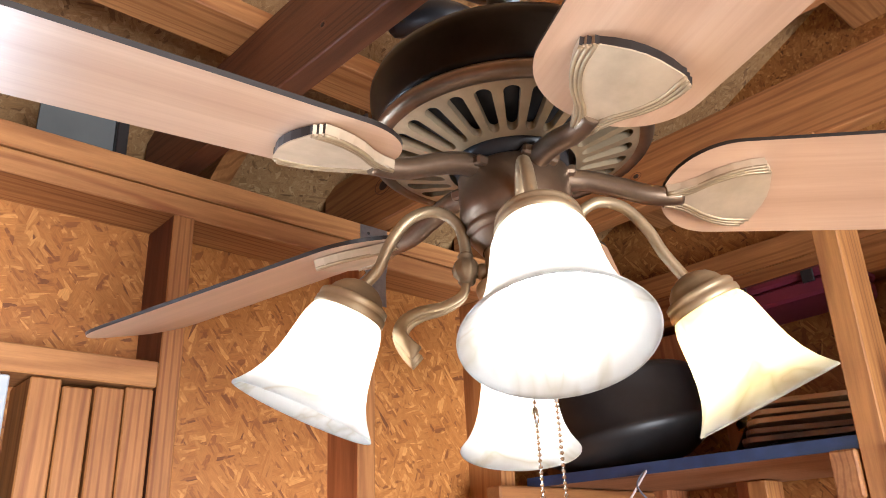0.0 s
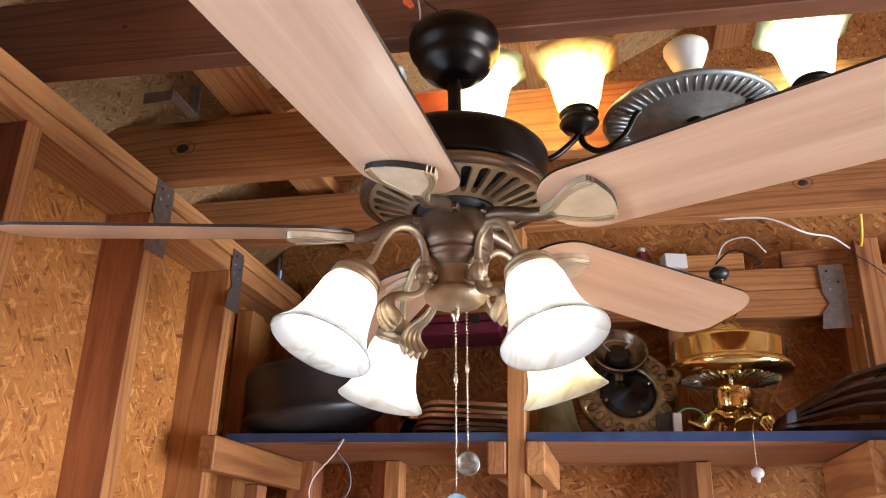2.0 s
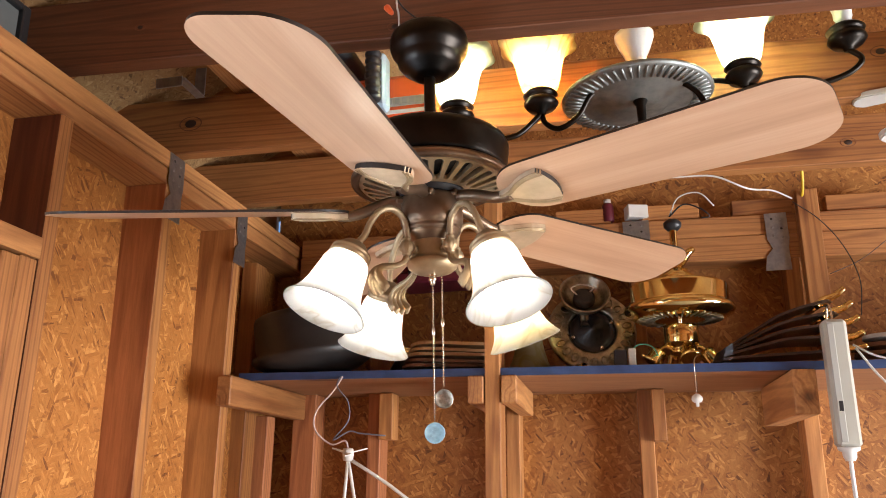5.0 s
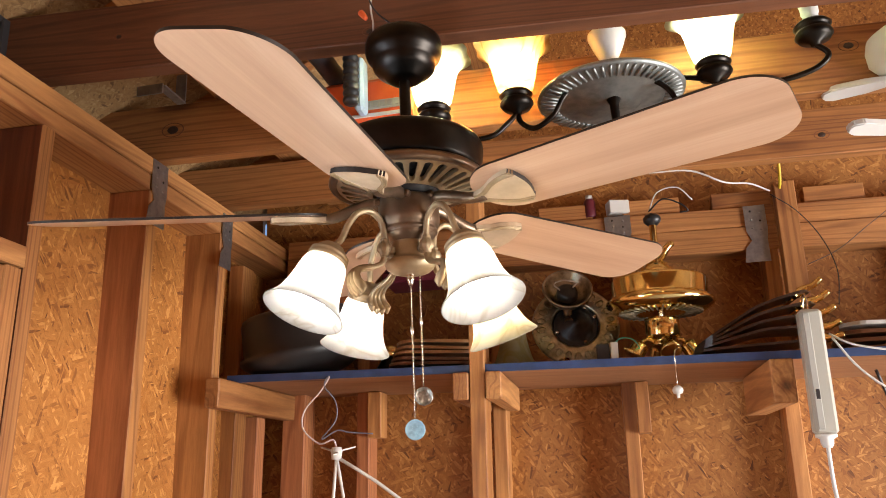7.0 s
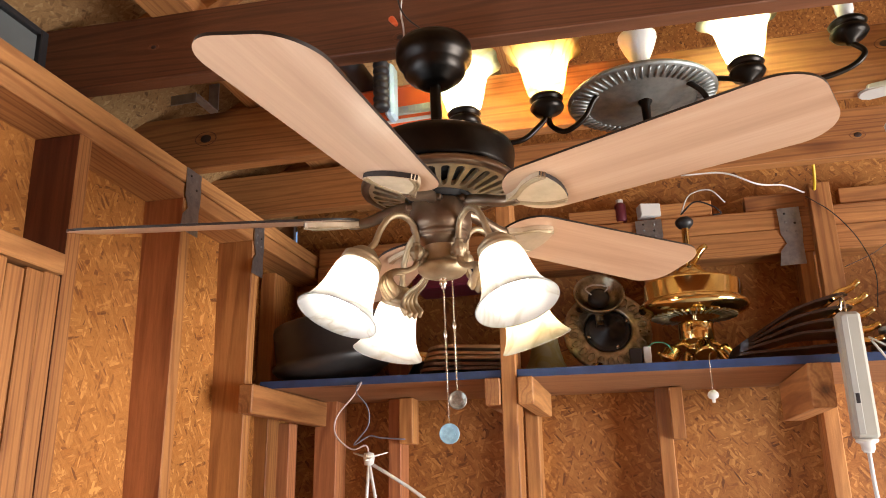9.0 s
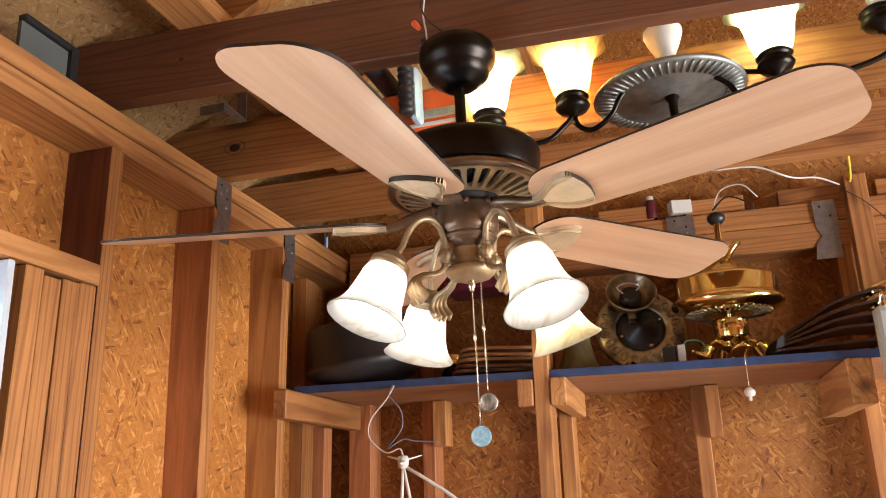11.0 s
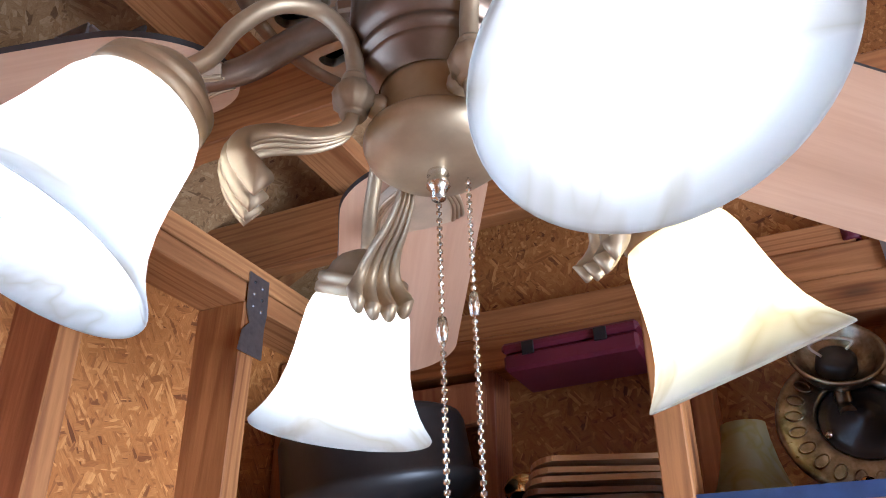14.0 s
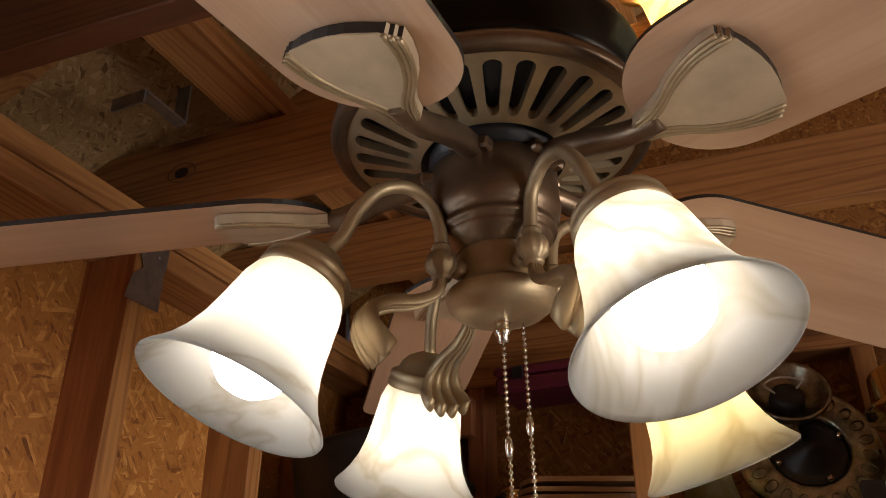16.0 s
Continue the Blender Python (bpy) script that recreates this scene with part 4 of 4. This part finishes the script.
part("downrod", lathe(bmesh.new(), [(0.0095, 2.205), (0.0095, 2.325)], 14), brass, BF)
part("hanger_ball", lathe(bmesh.new(), [(0.0, 2.345), (0.016, 2.343), (0.023, 2.335), (0.022, 2.325), (0.013, 2.315), (0.0, 2.313)], 20), black_plastic, BF, "black hanger ball on the rod")
part("spindle", lathe(bmesh.new(), [(0.006, 2.082), (0.006, 2.06)], 10), chrome, BF)
part("switch_cup", lathe(bmesh.new(), [(0.0, 2.066), (0.042, 2.066), (0.043, 2.062), (0.043, 2.024), (0.041, 2.018), (0.026, 2.014), (0.025, 2.006), (0.030, 2.002), (0.028, 1.996), (0.012, 1.990), (0.008, 1.975), (0.010, 1.968), (0.004, 1.960), (0.0, 1.956)], 36), brass, BF)
for az in (100, 190, 275, 10):
    h = pose(0, 0, 2.006, 0, 0, az) @ pose(0.058, 0, -0.006) @ pose(0, 0, 0, 0, -35)
    soc = part("lamp_socket", lathe(bmesh.new(), [(0.0, 0.010), (0.014, 0.008), (0.021, 0.0), (0.022, -0.022), (0.0245, -0.025), (0.0245, -0.032), (0.020, -0.033), (0.0, -0.020)], 24, h), brass, BF)
    part("socket_arm", tube(bmesh.new(), [tuple(pose(0, 0, 0, 0, 0, az) @ Vector(p)) for p in ((0.022, 0, 2.006), (0.04, 0, 2.014), (0.056, 0, 2.006))], 0.006, 8), brass, BF)
    part("thumb_screw", ball(bmesh.new(), h @ Vector((0.027, 0, -0.028)), 0.004, 8), brass, soc)
PC = thing("hanging_pull", "short pull cord with a white porcelain knob", "pull cord", pose(0.672, -0.463, 0))
part("cord", tube(bmesh.new(), [(0.105, -0.03, 1.985), (0.03, -0.008, 1.972), (0.0, 0, 1.955), (0.0, 0, 1.93), (0.001, 0, 1.885)], 0.0012, 6), chrome, PC)
part("knob", lathe(bmesh.new(), [(0.0, 1.884), (0.004, 1.884), (0.011, 1.878), (0.0125, 1.872), (0.010, 1.866), (0.004, 1.864), (0.0035, 1.856), (0.0, 1.855)], 20), white_plastic, PC, "white porcelain knob")

# antique fan motor leaning with its vented face to the room
AM = thing("antique_fan_motor", "tarnished brass fan motor leaning with its vented ring outward", "fan motor", pose(0.945, -0.232, 2.080) @ pose(0, 0, 0, 0, -76, 8))
part("back_shell", lathe(bmesh.new(), [(0.0, -0.05), (0.07, -0.05), (0.098, -0.03), (0.110, -0.004), (0.110, 0.0)], 48), old_brass, AM)
bm = bmesh.new()
lathe(bm, [(0.110, 0.0), (0.119, 0.004), (0.118, 0.010), (0.110, 0.012), (0.068, 0.018), (0.062, 0.012), (0.062, 0.0)], 56)
for k in range(22):
    a = 2 * math.pi * k / 22
    q = lathe(bmesh.new(), [(0.0085, 0.0), (0.0105, 0.003), (0.0115, 0.0), (0.0105, -0.003)], 12, closed=True)
    bmesh.ops.transform(q, matrix=pose(0, 0, 0.0155, 0, 0, math.degrees(a)) @ pose(0.093, 0, 0) @ Matrix.Diagonal((1.25, 0.8, 1, 1)), verts=q.verts)
    me = bpy.data.meshes.new("eyelet")
    q.to_mesh(me)
    q.free()
    bm.from_mesh(me)
    bpy.data.meshes.remove(me)
for f in bm.faces:
    f.smooth = True
part("vented_ring", bm, old_brass, AM, "cast ring with a circle of oval vents")
part("dark_core", lathe(bmesh.new(), [(0.062, 0.004), (0.058, 0.009), (0.052, 0.006), (0.046, 0.012), (0.030, 0.016), (0.028, 0.022), (0.012, 0.022), (0.011, 0.03), (0.0, 0.03)], 40), black_plastic, AM)
for k in range(4):
    a = math.pi / 2 * k + 0.4
    part("screw", lathe(bmesh.new(), [(0.0, 0.021), (0.0045, 0.020), (0.006, 0.014)], 10, pose(0.056 * math.cos(a), 0.056 * math.sin(a), 0)), chrome, AM)
AC = thing("antique_canopy", "tarnished brass canopy bowl with a loose white wire", "fan canopy", pose(0.915, -0.218, 2.178) @ pose(0, 0, 0, 0, -62, 8))
part("bowl", lathe(bmesh.new(), [(0.0, -0.035), (0.035, -0.033), (0.055, -0.02), (0.066, 0.0), (0.069, 0.006), (0.066, 0.010), (0.062, 0.006), (0.052, -0.012), (0.034, -0.024), (0.0, -0.026)], 44), old_brass, AC)
part("inner_hub", lathe(bmesh.new(), [(0.030, -0.028), (0.028, -0.006), (0.020, 0.0), (0.0, 0.002)], 24), black_plastic, AC)
part("loose_wire", tube(bmesh.new(), [(0.0, 0.02, 0.0), (0.012, 0.035, 0.012), (0.022, 0.01, 0.016), (0.016, -0.025, 0.012), (0.004, -0.015, 0.006)], 0.0022, 6), white_plastic, AC)
part("neck", tube(bmesh.new(), [(-0.03, 0, -0.045), (-0.052, 0, -0.055), (-0.07, 0, -0.05)], 0.012, 10), old_brass, AC)

# spare glass, small black box
GS = thing("spare_glass_shade", "unlit cream glass bell shade standing on the shelf", "glass shade")
prof = [(0.030, 0.112), (0.032, 0.09), (0.038, 0.06), (0.046, 0.032), (0.058, 0.010), (0.066, 0.0)]
part("glass", lathe(bmesh.new(), [(0.0, 0.113)] + prof + [(r - 0.003, h) for r, h in reversed(prof)] + [(0.0, 0.110)], 40, pose(0.815, -0.077, S)), yellow_glass, GS)
BB = thing("capacitor_box", "small black capacitor box with a white label", "electrical part")
part("case", box(bmesh.new(), (0.765, -0.318, S), (0.80, -0.286, S + 0.050), 0.003), black_plastic, BB)
part("label", box(bmesh.new(), (0.762, -0.339, S), (0.80, -0.321, S + 0.052), 0.002), white_plastic, BB)
part("lead", tube(bmesh.new(), [(0.775, -0.33, S + 0.05), (0.77, -0.35, S + 0.062), (0.775, -0.38, S + 0.055), (0.80, -0.40, S + 0.02)], 0.0016, 6), painted("green_insulation", (0.08, 0.35, 0.22), 0.4), BB)
part("brass_scrap", lathe(bmesh.new(), [(0.008, 0.0), (0.010, 0.005), (0.007, 0.02), (0.011, 0.03), (0.0, 0.032)], 14, pose(0.76, -0.215, S + 0.010, 0, 90, 30)), brass, BB)

# black motor drum leaning at the corner
DR = thing("fan_motor_drum", "dull black fan motor drum lying tilted on the shelf", "fan motor", pose(0.815, 0.50, 2.022) @ pose(0, 0, 0, -8, -6, 0))
part("drum", lathe(bmesh.new(), [(0.000, 0.112), (0.140, 0.112), (0.153, 0.105), (0.158, 0.092), (0.160, 0.008), (0.171, 0.003), (0.173, -0.008), (0.162, -0.022), (0.108, -0.054), (0.076, -0.062), (0.000, -0.065)], 56), painted("matte_black_paint", (0.022, 0.02, 0.02), 0.45, 0.4, 20.0), DR)
part("hub", lathe(bmesh.new(), [(0.034, -0.046), (0.032, -0.060), (0.018, -0.066), (0.0, -0.067)], 24), black_plastic, DR)
part("stub", lathe(bmesh.new(), [(0.010, -0.062), (0.010, -0.078), (0.0, -0.079)], 12), chrome, DR)


def flat_blade(length, w0, w1, thick):
    """An oval fan blade, along x from 0, its underside at z 0."""
    top = [(0.05 * (1 - math.cos(math.pi / 2 * k / 6)), w0 * math.sin(math.pi / 2 * k / 6)) for k in range(7)]
    top += [(length - 0.06 + 0.06 * math.sin(math.pi / 2 * k / 6), w1 - 0.045 + 0.045 * math.cos(math.pi / 2 * k / 6)) for k in range(7)]
    return plate(bmesh.new(), top + [(x, -y) for x, y in reversed(top[1:])], 0, thick)


tan_blade = lumber("tan_blade_wood", 0, (0.32, 0.16, 0.06), (0.52, 0.30, 0.13), 0.4)
brown_blade = lumber("brown_blade_wood", 0, (0.12, 0.05, 0.02), (0.22, 0.095, 0.04), 0.35)
STACK = thing("fan_blade_stack", "flat stack of varnished wooden fan blades", "fan blades")
for k in range(5):
    b = part("blade", flat_blade(0.36, 0.055, 0.068, 0.008), tan_blade if k >= 2 else brown_blade, STACK)
    b.matrix_basis = pose(0.80 + 0.004 * (k % 2), 0.255 - 0.006 * k, S + 0.018 + 0.0145 * k, 0.6, 1.0 * (k % 2), -72 + 2.0 * k)
    b.scale = (0.60, 1.25, 1.0)
SB1 = thing("blade_stack_rest", "dark bowl under the stacked blades", "fan part")
part("bowl", lathe(bmesh.new(), [(0.0, 0.0), (0.06, 0.001), (0.085, 0.012), (0.08, 0.0165), (0.0, 0.0165)], 32, pose(0.85, 0.15, S)), black_bronze, SB1)
GB = thing("spare_gilt_bracket", "gilt lamp bracket lying on the shelf", "fan part")
part("ring", lathe(bmesh.new(), [(0.040, 0.0), (0.043, 0.010), (0.036, 0.026), (0.018, 0.034), (0.0, 0.036)], 28, pose(0.90, 0.27, S + 0.06)), brass, GB)
part("base", lathe(bmesh.new(), [(0.05, 0.0), (0.052, 0.02), (0.035, 0.05), (0.03, 0.062), (0.0, 0.062)], 28, pose(0.90, 0.27, S)), black_bronze, GB)
part("arm", tube(bmesh.new(), [(0.90, 0.27, S + 0.03), (0.86, 0.24, S + 0.04), (0.83, 0.215, S + 0.03), (0.81, 0.20, S + 0.008)], 0.008, 8), black_bronze, GB)

# stack of dark blades with brass holders
walnut = lumber("walnut_blade", 0, (0.018, 0.010, 0.007), (0.045, 0.022, 0.014), 0.28)
for k in range(5):
    bl = thing("brass_holder_blade", "dark walnut fan blade with a brass holder, propped up", "fan blade", pose(0.765 + 0.012 * k, -0.515 - 0.004 * k, S + 0.010 + 0.006 * k) @ pose(0, 0, 0, 0, 0, -86) @ pose(0, 0, 0, 0, -(9 + 5.6 * k) if k else -3.5, 0), "propped blades")
    bm = bmesh.new()
    n = 18
    rows = []
    for i in range(n + 1):
        u = i / n
        x = 0.30 * u
        w = 0.066 * min(1.0, math.sqrt(max(0.0, 1 - (1 - min(1, u / 0.16)) ** 2))) * (1 - 0.12 * u) * (1.0 if u < 0.86 else math.sqrt(max(0.02, 1 - ((u - 0.86) / 0.15) ** 2)))
        z = -0.045 * max(0.0, u - 0.5) ** 1.4 * (k > 0) * 2.2
        rows.append([bm.verts.new((x, s * w, z + dz)) for s in (1, -1) for dz in (0, 0.006)])
    for a, b in zip(rows, rows[1:]):
        for i, j in ((0, 2), (3, 1), (1, 0), (2, 3)):
            bm.faces.new((a[i], a[j], b[j], b[i]))
    part("board", bm, walnut, bl)
    hold = bmesh.new()
    zz = -0.045 * 0.5 ** 1.4 * (k > 0) * 2.2
    box(hold, (0.245, -0.03, zz + 0.004), (0.325, 0.03, zz + 0.012), 0.002)
    tube(hold, [(0.255, -0.035, zz + 0.012), (0.285, -0.02, zz + 0.018), (0.32, -0.012, zz + 0.010), (0.345, -0.018, zz + 0.014)], 0.0075, 8, 4)
    tube(hold, [(0.255, 0.035, zz + 0.012), (0.285, 0.02, zz + 0.018), (0.32, 0.012, zz + 0.010), (0.345, 0.018, zz + 0.014)], 0.0075, 8, 4)
    holder = part("holder", hold, brass, bl, "polished brass blade holder")
    for i in range(3):
        part("screw", ball(bmesh.new(), (0.258 + 0.016 * i, 0.022 * (i - 1), zz + 0.0155), 0.0045, 8), brass, holder)

# white tube on a cord hung in front of the shelf
TU = thing("tube_fixture", "off-white plastic tube fixture hanging by the shelf", "light fixture", pose(0.640, -0.755, 0))
bm = bmesh.new()
box(bm, (-0.020, -0.024, 1.765), (0.020, 0.024, 2.035), 0.007)
part("body", bm, grey_plastic, TU)
part("side_rib", box(bmesh.new(), (-0.0235, 0.004, 1.775), (-0.0195, 0.018, 2.025), 0.0015), grey_rib, TU)
part("end_cap", lathe(bmesh.new(), [(0.0, 1.738), (0.009, 1.738), (0.013, 1.745), (0.014, 1.756), (0.0215, 1.760), (0.0225, 1.766), (0.0, 1.766)], 24), white_plastic, TU)
part("switch", box(bmesh.new(), (-0.024, 0.005, 1.838), (-0.0205, 0.014, 1.860), 0.001), black_plastic, TU, "small dark switch")
part("cord", tube(bmesh.new(), [(0, 0, 1.742), (0.004, -0.002, 1.66), (0.0, -0.008, 1.55), (0.01, 0.0, 1.30), (0.03, 0.02, 0.95), (0.03, 0.02, 0.5)], 0.0045, 8), white_plastic, TU)
part("hook", tube(bmesh.new(), [(0.0, 0.0, 2.03), (0.0, 0.0, 2.06), (0.02, 0.0, 2.075), (0.036, 0.0, 2.05), (0.041, 0.0, 1.96)], 0.0025, 6), chrome, TU)

# second stack beyond the tube
STACK2 = thing("fan_blade_stack", "stack of brown fan blades with a white one on top", "fan blades")
for k in range(4):
    b = part("blade", flat_blade(0.40, 0.055, 0.068, 0.009), brown_blade if k < 3 else white_plastic, STACK2)
    b.matrix_basis = pose(0.80, -0.825 - 0.012 * k, S + 0.001 + 0.021 * k, 0, -2.0 + 1.0 * k, -88 + 1.5 * k)

# bracket with three rods and its wires, hanging under the shelf
HB = thing("hanging_light_bracket", "white metal lamp bracket hanging by its wires", "lamp bracket", pose(0.656, 0.345, 1.755))
part("cap", lathe(bmesh.new(), [(0.0, 0.012), (0.012, 0.010), (0.014, 0.0), (0.012, -0.018), (0.0, -0.020)], 12), white_plastic, HB)
for a, ln in ((70, 0.045), (190, 0.04), (310, 0.045)):
    bm = plate(bmesh.new(), [(0.006, -0.010), (ln, -0.005), (ln + 0.006, 0.0), (ln, 0.005), (0.006, 0.010)], -0.002, 0.001)
    o = part("leaf_arm", bm, white_plastic, HB)
    o.matrix_basis = pose(0, 0, 0, 0, -14 if a != 190 else 10, a)
for e in ((0.02, -0.20, -0.145), (-0.01, 0.01, -0.24), (0.0, -0.045, -0.24)):
    part("rod", tube(bmesh.new(), [(0, 0, -0.012), tuple(c * 0.5 for c in e), e], 0.0042, 8, 2), white_plastic, HB)
part("pale_wire", tube(bmesh.new(), [(0.035, 0.030, 0.195), (-0.004, 0.04, 0.15), (0.0, 0.085, 0.10), (-0.006, 0.085, 0.055), (0.0, 0.045, 0.020), (0.0, 0.01, 0.028), (0, 0.0, 0.008)], 0.0022, 6), painted("pink_insulation", (0.62, 0.5, 0.48), 0.45), HB)
part("grey_wire", tube(bmesh.new(), [(0.036, 0.032, 0.195), (0.0, 0.036, 0.16), (0.0, 0.006, 0.12), (0.004, 0.005, 0.075), (0.0, 0.04, 0.03), (0.0, 0.0, 0.05), (0, -0.03, 0.045), (0.002, -0.09, 0.04)], 0.0018, 6), painted("grey_insulation", (0.16, 0.17, 0.22), 0.45), HB)

settle(start)

# cables on the shelf wall
wire("cable", [(1.0, -0.80, 2.415), (1.0, -0.86, 2.36), (1.0, -0.91, 2.28), (0.98, -0.93, 2.18), (0.95, -0.91, 2.08)], 0.0013, black_plastic, "thin dark wire hanging from the plate")
wire("cable", [(0.98, -0.86, 2.20), (1.0, -0.95, 2.24), (1.0, -1.05, 2.31), (1.0, -1.15, 2.37), (1.02, -1.3, 2.40)], 0.0013, painted("brown_insulation", (0.08, 0.04, 0.025), 0.4), "thin brown wire looping across the wall")
wire("cable", [(0.66, -0.80, 1.955), (0.64, -0.84, 1.88), (0.64, -0.90, 1.83), (0.66, -0.98, 1.83), (0.70, -1.08, 1.86), (0.75, -1.2, 1.93)], 0.0026, white_plastic, "white cable looping below the shelf")
wire("cable", [(0.675, -0.80, 1.965), (0.655, -0.84, 1.935), (0.65, -0.92, 1.915), (0.67, -1.02, 1.90), (0.7, -1.15, 1.87)], 0.0026, white_plastic, "white cable drooping over the shelf edge")
wire("cable", [(0.93, -0.96, 1.905), (0.97, -1.00, 1.80), (1.0, -1.06, 1.70), (1.0, -1.08, 1.55), (1.0, -1.08, 0.003)], 0.0040, black_plastic, "black cable running down the wall")
wire("cable", [(0.72, -0.46, 2.412), (0.72, -0.56, 2.405), (0.74, -0.64, 2.372), (0.85, -0.72, 2.40), (1.0, -0.80, 2.425)], 0.0024, white_plastic, "white wire drooping from the joist")
wire("cable", [(1.06, -0.80, 2.30), (1.055, -0.787, 2.20), (1.06, -0.785, 2.0), (1.06, -0.785, 1.97)], 0.0040, yellow_plastic, "yellow sheathed cable beside the stud")
wire("cable", [(0.85, -0.79, 2.60), (0.93, -0.82, 2.52), (1.0, -0.83, 2.44), (1.05, -0.82, 2.425)], 0.0045, yellow_plastic, "yellow sheathed cable over the plate")
wire("cable", [(0.82, -0.455, 2.342), (0.80, -0.48, 2.385), (0.79, -0.53, 2.39), (0.80, -0.565, 2.355)], 0.0018, white_plastic, "white lead from the brass fan's rod")
wire("cable", [(0.82, -0.455, 2.342), (0.79, -0.49, 2.362), (0.785, -0.53, 2.345), (0.79, -0.55, 2.325), (0.79, -0.53, 2.322)], 0.0022, black_plastic, "black lead from the brass fan's rod")

# small items lying on the plate
SP = thing("spray_can", "small red can lying on the wall plate", "can")
part("can", lathe(bmesh.new(), [(0.0, 0.0), (0.016, 0.0), (0.017, 0.003), (0.017, 0.05), (0.012, 0.058), (0.0, 0.06)], 20, pose(1.07, -0.305, PLATE + 0.0015)), maroon, SP)
part("cap", lathe(bmesh.new(), [(0.0, 0.058), (0.0105, 0.058), (0.0105, 0.07), (0.0, 0.071)], 16, pose(1.07, -0.305, PLATE + 0.0015)), white_plastic, SP)
PB = thing("white_box", "small white carton lying on the wall plate", "carton")
o = part("carton", box(bmesh.new(), (-0.02, -0.03, 0), (0.02, 0.03, 0.04), 0.002), white_plastic, PB)
o.matrix_basis = pose(1.062, -0.385, PLATE + 0.0015, 0, 0, 18)
RC = thing("red_toolbox", "dark maroon plastic box on the wall studs", "box")
part("body", box(bmesh.new(), (0.90, 0.06, 2.235), (1.04, 0.30, 2.268), 0.006), maroon, RC)
part("lid", box(bmesh.new(), (0.897, 0.057, 2.269), (1.043, 0.303, 2.288), 0.006), maroon, RC)
for y in (0.11, 0.24):
    part("latch", box(bmesh.new(), (0.892, y, 2.258), (0.8965, y + 0.022, 2.282), 0.001), black_plastic, RC, "small black latch")

# white fan stored in the roof space
WF = thing("white_ceiling_fan", "white ceiling fan stored up in the roof space", "ceiling fan", pose(0.31, -0.945, 2.44))
part("motor", lathe(bmesh.new(), [(0.0, 0.06), (0.05, 0.058), (0.075, 0.04), (0.08, 0.02), (0.078, -0.01), (0.06, -0.03), (0.0, -0.035)], 36), white_plastic, WF)
for a, z in ((75, -0.045), (160, -0.05), (110, -0.16), (250, -0.05)):
    bm = plate(bmesh.new(), [(0.04, -0.010), (0.09, -0.016), (0.15, -0.020), (0.166, -0.012), (0.170, 0.0), (0.166, 0.012), (0.15, 0.020), (0.09, 0.016), (0.04, 0.010)], -0.006, 0.008)
    bmesh.ops.bevel(bm, geom=bm.edges[:], offset=0.0025, segments=2, affect="EDGES")
    o = part("blade_holder", bm, white_plastic, WF)
    o.matrix_basis = pose(0, 0, z, 0, 0, a) @ pose(0, 0, 0, 10)
part("stem", lathe(bmesh.new(), [(0.014, -0.03), (0.014, -0.18), (0.0, -0.18)], 14), white_plastic, WF)

# printed marks on the roof boards
PM = thing("board_stamp", "faded black printed marks on the roof board", "stamp", kind="structure")
ink = mat("faded_ink", (0.045, 0.035, 0.03), 0.8)
slope = math.degrees(math.atan(RISE))
for i in range(5):
    for j in range(7):
        w = 0.012 + 0.010 * ((i * 7 + j * 5) % 3)
        bm = box(bmesh.new(), (-w / 2, -0.008, -0.0008), (w / 2, 0.008, 0.0))
        o = part("print_bar", bm, ink, PM)
        y = 0.36 - 0.034 * i
        o.matrix_basis = pose(-0.10 + 0.042 * j, y, roof_z(y) - 0.0015, -slope, 0, 0)
